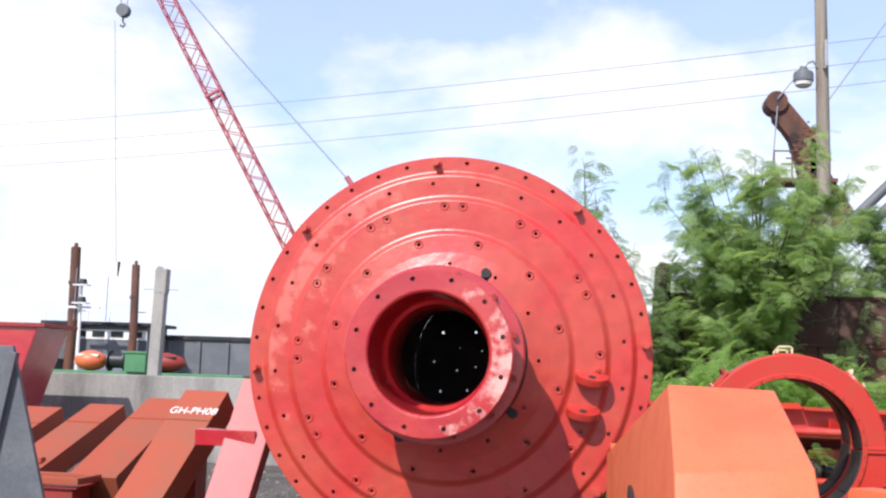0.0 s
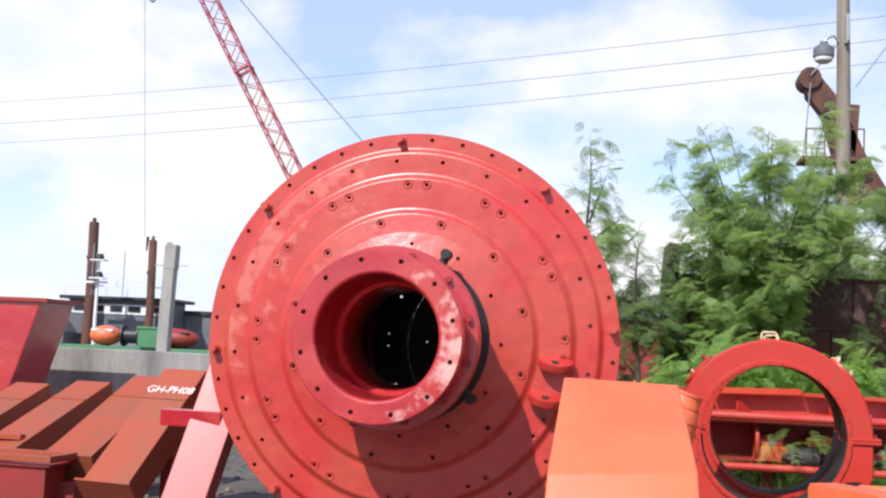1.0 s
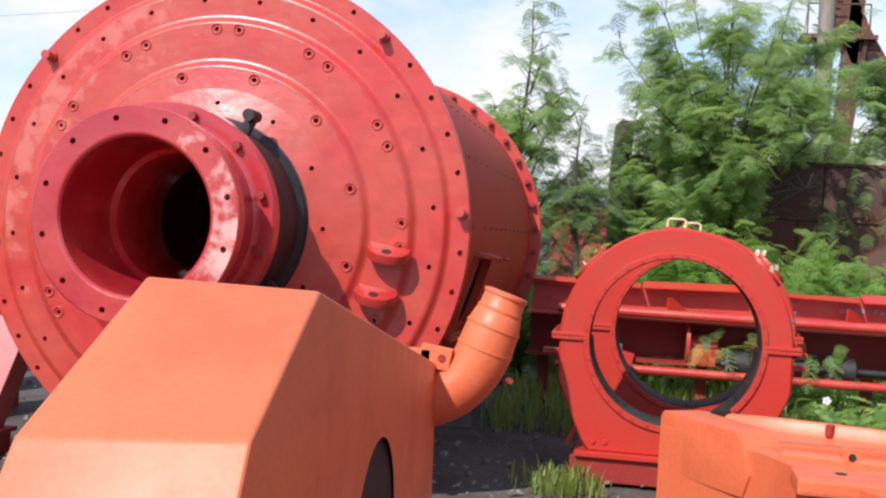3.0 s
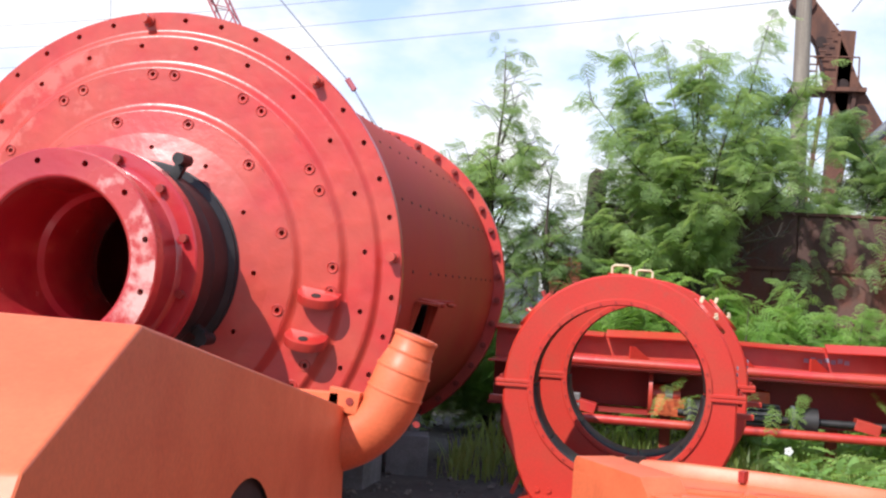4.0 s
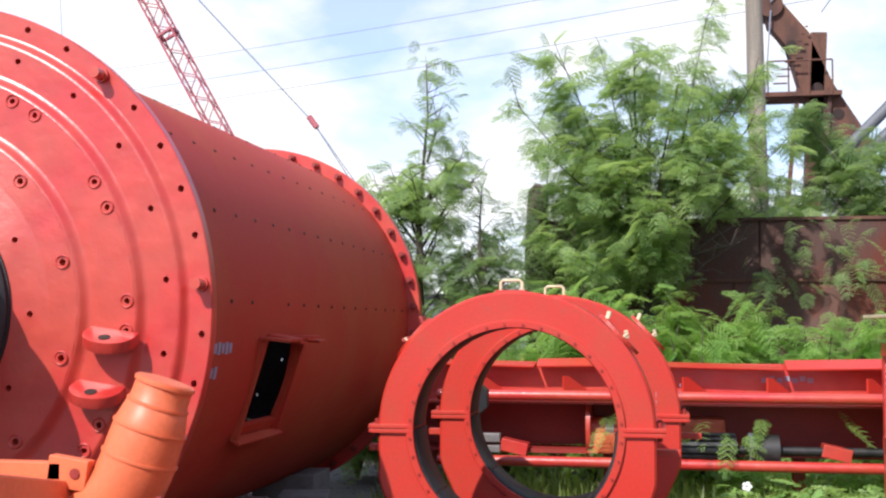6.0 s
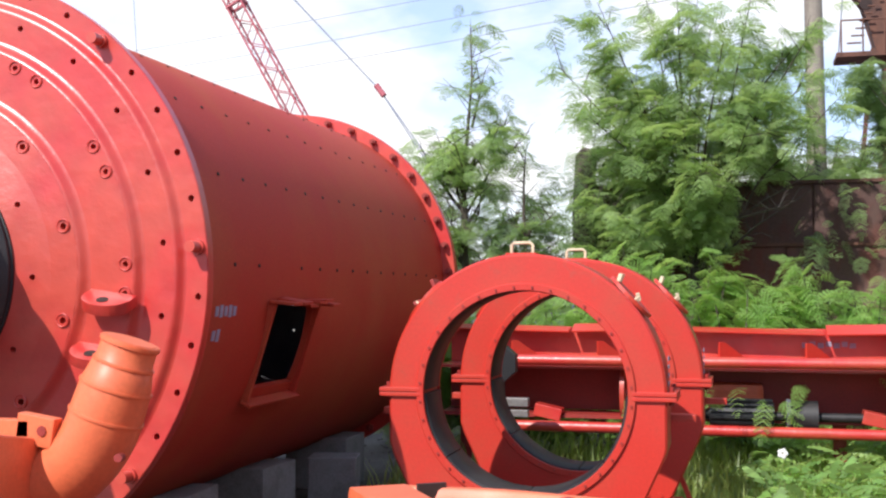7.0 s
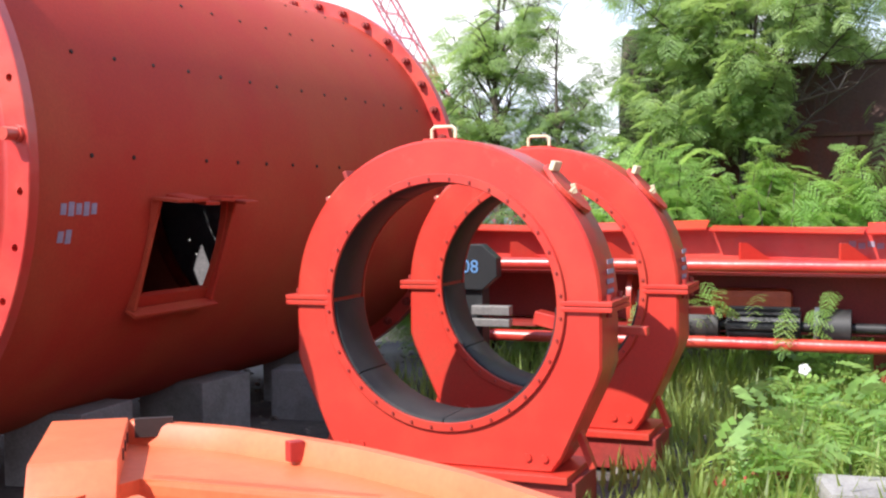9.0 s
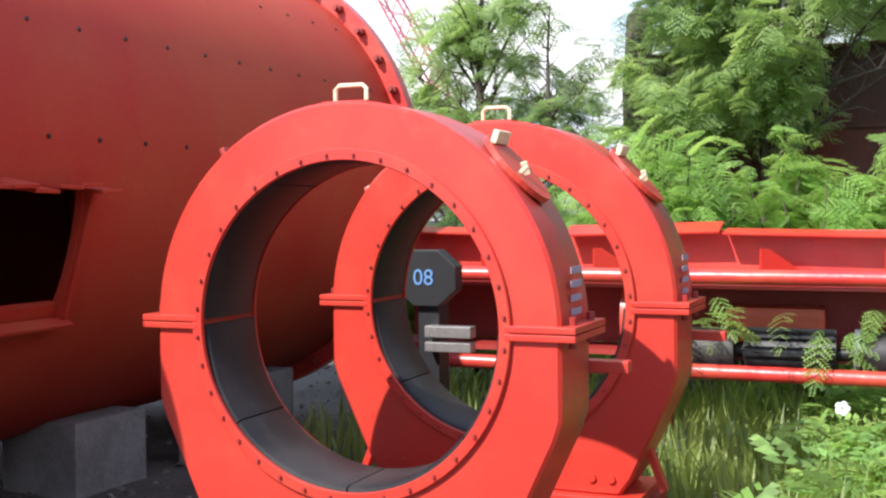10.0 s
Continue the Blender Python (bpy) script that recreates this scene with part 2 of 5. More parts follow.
def prism(outline, thick, m, bevel=0.0, bm=None):
    """A flat outline in x, z, extruded along y from 0 to thick, then placed by m."""
    bm = bm or bmesh.new()
    lo = [bm.verts.new(m @ Vector((x, 0, z))) for x, z in outline]
    hi = [bm.verts.new(m @ Vector((x, thick, z))) for x, z in outline]
    n = len(outline)
    bm.faces.new(lo)
    bm.faces.new(hi[::-1])
    for i in range(n):
        bm.faces.new((lo[(i + 1) % n], lo[i], hi[i], hi[(i + 1) % n]))
    if bevel:
        bmesh.ops.bevel(bm, geom=bm.edges[:], offset=bevel, segments=2, profile=0.7, affect="EDGES")
    return bm


def lathe(profile, seg=96, closed=True, bm=None):
    """Turns a profile of (radius, y) about the y axis."""
    bm = bm or bmesh.new()
    rings = []
    for i in range(seg):
        a = 2 * math.pi * i / seg
        rings.append([bm.verts.new((r * math.sin(a), y, r * math.cos(a))) for r, y in profile])
    n = len(profile)
    for i in range(seg):
        p, q = rings[i], rings[(i + 1) % seg]
        for j in range(n if closed else n - 1):
            bm.faces.new((p[j], q[j], q[(j + 1) % n], p[(j + 1) % n]))
    return bm


def pierced(r1, r2, rh, angles, hole, y0, y1, deep):
    """A flat ring from r1 to r2 with one round hole of that radius at each angle (degrees, clockwise from the top) on the circle rh.
    It goes from y0 at r2 to y1 at r1; the holes' walls reach back by deep."""
    angles = sorted(a % 360 for a in angles)
    bm, n = bmesh.new(), len(angles)
    level = lambda r: y1 + (y0 - y1) * (r - r1) / (r2 - r1)
    cuts = [(angles[i] + ((angles[(i + 1) % n] - angles[i]) % 360) / 2) for i in range(n)]
    put = lambda r, a, back=0.0: bm.verts.new((r * math.sin(radians(a)), level(r) + back, r * math.cos(radians(a))))
    for i, a in enumerate(angles):
        lo, hi = a - ((a - cuts[i - 1]) % 360), a + ((cuts[i] - a) % 360)
        rim = [(r2, lo), (r2, lo + (a - lo) / 2), (r2, a), (r2, a + (hi - a) / 2), (r2, hi), (rh, hi), (r1, hi), (r1, a + (hi - a) / 2), (r1, a), (r1, lo + (a - lo) / 2), (r1, lo), (rh, lo)]
        k = len(rim)
        outer = [put(r, b) for r, b in rim]
        inner, back = [], []
        for r, b in rim:
            dx, dy = radians(b - a) * rh, r - rh
            th = math.atan2(dy, dx)
            rr, aa = rh + hole * math.sin(th), a + math.degrees(hole * math.cos(th) / rh)
            inner.append(put(rr, aa))
            back.append(put(rr, aa, deep))
        for j in range(k):
            q = (j + 1) % k
            bm.faces.new((outer[j], outer[q], inner[q], inner[j]))
            bm.faces.new((inner[j], inner[q], back[q], back[j]))
    bmesh.ops.remove_doubles(bm, verts=bm.verts[:], dist=0.0005)
    return bm


def share(name, mesh, m, parent):
    ob = new(name, mesh)
    ob.parent = parent
    ob.matrix_basis = m
    return ob


def tube(points, r, seg=12, bm=None):
    """A round bar or pipe through the points; r is a radius or a list of radii."""
    bm = bm or bmesh.new()
    pts = [Vector(p) for p in points]
    radii = r if isinstance(r, (list, tuple)) else [r] * len(pts)
    rings, side = [], None
    for i, p in enumerate(pts):
        d = (pts[min(i + 1, len(pts) - 1)] - pts[max(i - 1, 0)]).normalized()
        if side is None:
            side = d.orthogonal().normalized()
        side = (side - d * side.dot(d)).normalized()
        up = d.cross(side)
        rings.append([bm.verts.new(p + radii[i] * (math.cos(a) * side + math.sin(a) * up)) for a in (2 * math.pi * k / seg for k in range(seg))])
    for p, q in zip(rings, rings[1:]):
        for k in range(seg):
            bm.faces.new((p[k], p[(k + 1) % seg], q[(k + 1) % seg], q[k]))
    bm.faces.new(rings[0][::-1])
    bm.faces.new(rings[-1])
    return bm


def lettering(name, words, size, m, mat, parent=None, depth=0.002):
    cu = bpy.data.curves.new(name, "FONT")
    cu.body, cu.size, cu.extrude = words, size, depth
    cu.align_x, cu.align_y = "CENTER", "CENTER"
    tmp = new(name, cu)
    me = bpy.data.meshes.new_from_object(tmp.evaluated_get(bpy.context.evaluated_depsgraph_get()))
    bpy.data.objects.remove(tmp)
    me.materials.clear()
    me.materials.append(mat)
    ob = new(name, me)
    ob.parent = parent
    ob.matrix_basis = m
    return ob


# ---- the ground ----
def build_ground():
    rng = np.random.default_rng(3)
    xs = np.concatenate([[-900, -300, -100, -40], np.linspace(-16, 12, 90), [40, 100, 300, 900]])
    ys = np.concatenate([[-400, -100, -30], np.linspace(-10, 12, 80), [30, 80, 200, 500, 1500]])
    verts = []
    for y in ys:
        for x in xs:
            near = -16 <= x <= 12 and -10 <= y <= 12
            z = (noise.noise(Vector((x * 0.5, y * 0.5, 0))) * 0.03 + noise.noise(Vector((x * 2.1, y * 2.1, 4))) * 0.018 - 0.02) if near else -0.03
            verts.append((x, y, z))
    w = len(xs)
    faces = [(j * w + i, j * w + i + 1, (j + 1) * w + i + 1, (j + 1) * w + i) for j in range(len(ys) - 1) for i in range(w - 1)]
    tagged(new("ground", mesh_of("ground", verts, faces, GROUND, True)), "dark gravelly earth yard with loose stones", "ground", kind="structure")
    base = [(-1, -1, -0.6), (1, -1, -0.6), (1, 1, -0.6), (-1, 1, -0.6), (-0.6, -0.7, 0.6), (0.7, -0.5, 0.6), (0.5, 0.7, 0.6), (-0.7, 0.6, 0.6)]
    quads = [(0, 3, 2, 1), (4, 5, 6, 7), (0, 1, 5, 4), (1, 2, 6, 5), (2, 3, 7, 6), (3, 0, 4, 7)]
    v, f = [], []
    for _ in range(5200):
        x, y = rng.uniform(-6, 6), rng.uniform(-6, 8)
        s = 0.008 + 0.02 * rng.random() ** 3
        m = Matrix.Translation((x, y, 0.004)) @ Euler((rng.uniform(-.4, .4), rng.uniform(-.4, .4), rng.uniform(0, 6.3))).to_matrix().to_4x4() @ Matrix.Diagonal((s, s * rng.uniform(.6, 1.2), s * .7, 1))
        k = len(v)
        v += [m @ Vector(p) for p in base]
        f += [tuple(k + i for i in q) for q in quads]
    for _ in range(700):
        x, y = rng.uniform(-4.2, -0.6), rng.uniform(-2.5, 1.2)
        q = 0.010 + 0.028 * rng.random() ** 3
        m = Matrix.Translation((x, y, 0.008)) @ Euler((rng.uniform(-.5, .5), rng.uniform(-.5, .5), rng.uniform(0, 6.3))).to_matrix().to_4x4() @ Matrix.Diagonal((q, q * rng.uniform(.6, 1.2), q * .6, 1))
        k = len(v)
        v += [m @ Vector(p) for p in base]
        f += [tuple(k + i for i in g) for g in quads]
    tagged(new("gravel", mesh_of("gravel", v, f, STONE)), "scattered grey gravel and small stones on earth", "gravel", kind="stuff")


build_ground()


# ---- the ball mill ----
MILL = (0.0, 0.0, 1.6)


def build_mill():
    mill = thing("ball_mill", (0, 0, 0), "large red steel ball mill drum resting on concrete blocks", "ball mill")
    off = Matrix.Translation(MILL)
    aa = [8.5 + 15 * k for k in range(24)]
    ab = [1 + 30 * k + s for k in range(12) for s in (-3.5, 3.5)]
    ac = [14.5 + 30 * k for k in range(12)]
    ad = [1 + 30 * k for k in range(12)]

    def mount(name, bm, mat, label="", smooth=True, angle=30, under=None):
        ob = part(name, bm, mat, under or mill, label, smooth, angle)
        if not under:
            ob.matrix_basis = off
        return ob

    front = mount("flange", pierced(1.395, 1.5, 1.458, [-5 + 9 * k for k in range(40) if k % 5], 0.0165, 0, 0, 0.06), RED, "drilled red bolt flange with pins")
    mount("flange_rim", lathe([(1.5, 0.0), (1.504, 0.004), (1.504, 0.056), (1.5, 0.06), (1.39, 0.06), (1.39, 0.058)], 160, False), RED)
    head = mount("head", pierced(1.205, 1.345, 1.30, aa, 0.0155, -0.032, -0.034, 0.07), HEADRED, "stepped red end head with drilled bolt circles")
    mount("outer_step", lathe([(1.396, 0.0), (1.388, -0.002), (1.379, -0.009), (1.370, -0.018), (1.361, -0.027), (1.353, -0.031), (1.345, -0.032)], 160, False), RED, under=head)
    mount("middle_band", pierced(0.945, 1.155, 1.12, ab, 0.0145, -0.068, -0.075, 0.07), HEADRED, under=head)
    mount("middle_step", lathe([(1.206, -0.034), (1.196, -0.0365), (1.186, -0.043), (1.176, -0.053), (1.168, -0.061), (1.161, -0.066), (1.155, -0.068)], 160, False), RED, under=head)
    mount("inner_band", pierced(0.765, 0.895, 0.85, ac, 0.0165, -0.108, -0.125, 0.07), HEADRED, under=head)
    mount("inner_step", lathe([(0.946, -0.075), (0.936, -0.0775), (0.925, -0.085), (0.915, -0.094), (0.907, -0.102), (0.901, -0.106), (0.895, -0.108)], 160, False), RED, under=head)
    mount("hub_band", pierced(0.58, 0.766, 0.68, ad, 0.0145, -0.125, -0.17, 0.06), RED, under=head)
    ring = mesh_of("bolt_boss", *[list(x) for x in boss_data()], RED, True)
    for k, a in enumerate([*ab, *ac]):
        r, y = (1.12, -0.0695) if k < 24 else (0.85, -0.1145)
        share("bolt_boss", ring, Matrix.Translation((r * math.sin(radians(a)), y, r * math.cos(radians(a)))), head)
    # pins on the flange
    pin = bmesh.new()
    rod((0, 0.0, 0), (0, -0.085, 0), 0.027, seg=16, bm=pin)
    rod((0, 0.0, 0), (0, -0.018, 0), 0.036, seg=16, bm=pin)
    pin_me = bpy.data.meshes.new("pin")
    pin.to_mesh(pin_me)
    pin.free()
    pin_me.materials.append(RED)
    for k in range(8):
        a = radians(-5 + 45 * k)
        share("pin", pin_me, off @ Matrix.Translation((1.456 * math.sin(a), 0, 1.456 * math.cos(a))), mill)
    # trunnion
    mount("journal", lathe([(0.592, -0.155), (0.592, -0.2), (0.56, -0.23), (0.556, -0.42), (0.566, -0.45), (0.556, -0.48), (0.556, -0.72), (0.5, -0.72), (0.5, -0.155)], 96), BLACK, "black greased trunnion journal")
    mount("journal_seal", lathe([(0.592, -0.168), (0.600, -0.170), (0.600, -0.178), (0.592, -0.18)], 96), LINER, "thin grey steel seal ring")
    mount("collar", lathe([(0.50, -0.70), (0.598, -0.70), (0.606, -0.706), (0.606, -0.79), (0.598, -0.797), (0.53, -0.80), (0.515, -0.815), (0.50, -0.82)], 96), CRIMSON, "glossy crimson collar ring")
    neck = mount("neck", lathe([(0.51, -0.80), (0.50, -0.83), (0.488, -0.88), (0.485, -1.05), (0.40, -1.05), (0.40, -0.80)], 96), CRIMSON)
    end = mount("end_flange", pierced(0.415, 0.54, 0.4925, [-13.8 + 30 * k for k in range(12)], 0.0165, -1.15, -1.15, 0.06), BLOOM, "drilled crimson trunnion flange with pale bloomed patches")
    mount("end_flange_rim", lathe([(0.54, -1.15), (0.546, -1.146), (0.546, -1.07), (0.54, -1.065), (0.48, -1.065)], 96, False), CRIMSON, under=end)
    mount("bore", lathe([(0.415, -1.15), (0.405, -1.147), (0.395, -1.135), (0.388, -1.08), (0.383, -0.66), (0.378, -0.63), (0.352, -0.60), (0.345, -0.56), (0.335, -0.05), (0.36, 0.02), (0.60, 0.05), (1.36, 0.06)], 96, False), CRIMSON, "deep crimson feed bore")
    for k in range(12):
        q = radians(15 + 30 * k)
        mount("collar_bolt", rod((0.555 * math.sin(q), -0.795, 0.555 * math.cos(q)), (0.555 * math.sin(q), -0.84, 0.555 * math.cos(q)), 0.022, seg=8), DARKRED, under=neck)
    # black clamps at the journal
    for a, r, y in ((27, 0.61, -0.34), (127, 0.59, -0.36), (205, 0.58, -0.40)):
        q = radians(a)
        bm = bmesh.new()
        box((0.06, 0.05, 0.12), (0, 0, 0.0), bevel=0.012, bm=bm)
        rod((0, -0.09, 0.055), (0, 0.05, 0.055), 0.034, seg=14, bm=bm)
        ob = part("black_clamp", bm, BLACK, mill, "black greased clamp lug", True)
        ob.matrix_basis = off @ Matrix.Translation((r * math.sin(q), y, r * math.cos(q))) @ pose(0, 0, 0, 0, a, 0)
    # lifting shelves on the head
    for a, tilt in ((97, 8), (110.5, 8)):
        q = radians(a)
        bm = prism([(-0.12, 0)] + [(-0.12 * math.cos(math.pi * k / 12), 0.06 + 0.10 * math.sin(math.pi * k / 12)) for k in range(13)] + [(0.12, 0)], 0.055, Matrix.Identity(4), 0.008)
        ob = part("lifting_lug", bm, RED, mill, "red lifting lug with a round hole", True)
        ob.matrix_basis = off @ Matrix.Translation((1.07 * math.sin(q), -0.06, 1.07 * math.cos(q))) @ pose(0, 0, 0, 112, tilt, 0)
        # dark disc on the lug, coloured as the shade in its hole
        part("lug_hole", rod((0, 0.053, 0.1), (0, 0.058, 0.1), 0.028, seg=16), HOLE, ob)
    # shell with its opening
    y0, y1, seg = 0.05, 4.66, 180
    ys = [y0, 0.5, 0.98, 1.3, 1.61, 2.2, 3.0, 3.5, 3.86, y1]
    verts, faces = [], []
    for rr in (1.40, 1.365):
        for y in ys:
            verts += [(rr * math.sin(2 * math.pi * k / seg), y, rr * math.cos(2 * math.pi * k / seg)) for k in range(seg)]
    nb = len(ys) * seg
    gaps = {(2, k) for k in range(48, 58)} | {(3, k) for k in range(48, 58)} | {(7, k) for k in range(139, 145)}
    for j in range(len(ys) - 1):
        for k in range(seg):
            if (j, k) in gaps:
                continue
            q = (k + 1) % seg
            faces.append((j * seg + k, j * seg + q, (j + 1) * seg + q, (j + 1) * seg + k))
            faces.append((nb + j * seg + k, nb + (j + 1) * seg + k, nb + (j + 1) * seg + q, nb + j * seg + q))
    for j, k in sorted(gaps):
        q = (k + 1) % seg
        for near, p1, p2 in (((j - 1, k), (j, k), (j, q)), ((j + 1, k), (j + 1, k), (j + 1, q)), ((j, k - 1), (j, k), (j + 1, k)), ((j, k + 1), (j, q), (j + 1, q))):
            if near not in gaps:
                a1, a2 = p1[0] * seg + p1[1], p2[0] * seg + p2[1]
                faces.append((a1, a2, nb + a2, nb + a1))
    sh = new("shell", mesh_of("shell", verts, faces, SHELL, True))
    sh.parent, sh.matrix_basis = mill, off
    tagged(sh, "dusty brownish-red cylindrical shell with bolt rows")
    door = bpy.data.objects.new("manhole_frame", None)
    scene.collection.objects.link(door)
    door.parent = mill
    am = radians(107.2)
    door.matrix_basis = off @ Matrix.Translation((1.40 * math.sin(am), 1.295, 1.40 * math.cos(am))) @ pose(0, 0, 0, 0, 107.2 - 90, 0)
    tagged(door, "raised red frame round the open manhole")
    # local x outwards, y along the shell, z up the wall
    bm = bmesh.new()
    for k in range(6):
        box((0.15 + 0.012 * (k % 2), 0.128, 0.016), (0.055, -0.30 + 0.12 * k, 0.305 + 0.012 * math.sin(2.1 * k)), (2.5 * math.sin(1.7 * k), -12 + 5 * math.sin(1.3 * k), 0), 0.004, bm=bm)
    part("top_lip", bm, SHELL, door, "bent red lip plate over the opening", True)
    part("bottom_lip", box((0.065, 0.72, 0.018), (0.012, 0, -0.285), (0, 12, 0), 0.005), SHELL, door)
    for y in (-0.335, 0.335):
        part("side_bar", box((0.045, 0.026, 0.56), (-0.004, y, 0.01), (0, 0, 0), 0.005), SHELL, door)
    # liner bolts in rows along the shell
    bm = bmesh.new()
    rod((0, 0, -0.004), (0, 0, 0.006), 0.011, 0.010, 8, bm)
    nut = bpy.data.meshes.new("liner_bolt")
    bm.to_mesh(nut)
    bm.free()
    nut.materials.append(HOLE)
    for a in (10, 29.5, 49, 68.2, 87.6, -30, -50):
        for k in range(14):
            y = 0.51 + k * 0.30
            if a == 87.6 and 0.9 < y < 1.2:
                continue
            q = radians(a)
            share("liner_bolt", nut, Matrix.Translation((1.40 * math.sin(q), y, 1.40 * math.cos(q))) @ pose(0, 0, 0, 0, a, 0), sh)
    # faded writing on the shell, not legible
    for dz, rows in ((97.2, ((0.45, 0.30),)), (102.2, ((0.45, 0.15),))):
        q = radians(dz)
        for y, ln in rows:
            for j in range(int(ln / 0.05)):
                ob = part("paint_mark", box((0.003, 0.036, 0.05 + 0.012 * (j % 2)), (0, 0, 0)), MARK, sh)
                ob.matrix_basis = Matrix.Translation((1.4005 * math.sin(q), y - 0.12 + 0.05 * j, 1.4005 * math.cos(q))) @ pose(0, 0, 0, 0, dz - 90, 0)
    # far end
    far = mount("far_flange", lathe([(1.39, 4.66), (1.5, 4.66), (1.504, 4.664), (1.504, 4.75), (1.5, 4.755), (1.30, 4.76), (1.30, 4.70), (1.39, 4.69)], 160), RED, "red bolted flange at the far end")
    mount("far_head", pierced(0.9, 1.31, 1.12, ab, 0.015, 4.74, 4.80, 0.03), INSIDE, "dark drilled far end head")
    mount("far_head_middle", pierced(0.52, 0.9, 0.68, ad, 0.015, 4.80, 4.84, 0.03), INSIDE)
    mount("far_head_inner", pierced(0.31, 0.522, 0.42, [7 + 36 * k for k in range(10)], 0.014, 4.84, 4.86, 0.03), INSIDE)
    mount("far_head_centre", pierced(0.06, 0.312, 0.20, [20 + 60 * k for k in range(6)], 0.013, 4.86, 4.88, 0.03), INSIDE)
    mount("far_head_cap", lathe([(0.0, 4.89), (0.064, 4.878), (0.068, 4.90), (0.0, 4.91)], 24), INSIDE)
    bm = bmesh.new()
    rod((0, 0.01, 0), (0, -0.045, 0), 0.030, seg=6, bm=bm)
    rod((0, -0.03, 0), (0, -0.075, 0), 0.017, seg=10, bm=bm)
    bolt = bpy.data.meshes.new("bolt")
    bm.to_mesh(bolt)
    bm.free()
    bolt.materials.append(DARKRED)
    for k in range(40):
        q = radians(5 + 9 * k)
        share("bolt", bolt, Matrix.Translation((1.452 * math.sin(q), 4.66, 1.452 * math.cos(q))), far)
    return mill


def boss_data():
    prof, seg, v, f = [(0.034, 0.0), (0.034, -0.004), (0.030, -0.007), (0.026, -0.004), (0.0255, 0.0)], 20, [], []
    for i in range(seg):
        a = 2 * math.pi * i / seg
        v += [(r * math.sin(a), y, r * math.cos(a)) for r, y in prof]
    n = len(prof)
    for i in range(seg):
        for j in range(n - 1):
            q = (i + 1) % seg
            f.append((i * n + j, q * n + j, q * n + j + 1, i * n + j + 1))
    return v, f


build_mill()


def concrete_block(at, size, turn=0):
    ob = thing("concrete_block", at, "grey concrete block propping up the mill drum", "block", "blocks under the mill", turn=turn)
    part("body", box(size, (0, 0, size[2] / 2), bevel=0.012), BLOCK, ob)


for at, size, turn in (((0.62, 1.25, -0.02), (0.48, 0.46, 0.40), 4), ((0.60, 2.45, -0.02), (0.48, 0.5, 0.38), -3), ((0.62, 3.9, -0.02), (0.5, 0.5, 0.40), 2),
                       ((-0.62, 1.25, -0.02), (0.48, 0.46, 0.40), -4), ((-0.6, 3.9, -0.02), (0.5, 0.5, 0.40), 5), ((0.95, 3.2, -0.02), (0.35, 0.3, 0.34), 12)):
    concrete_block(at, size, turn)


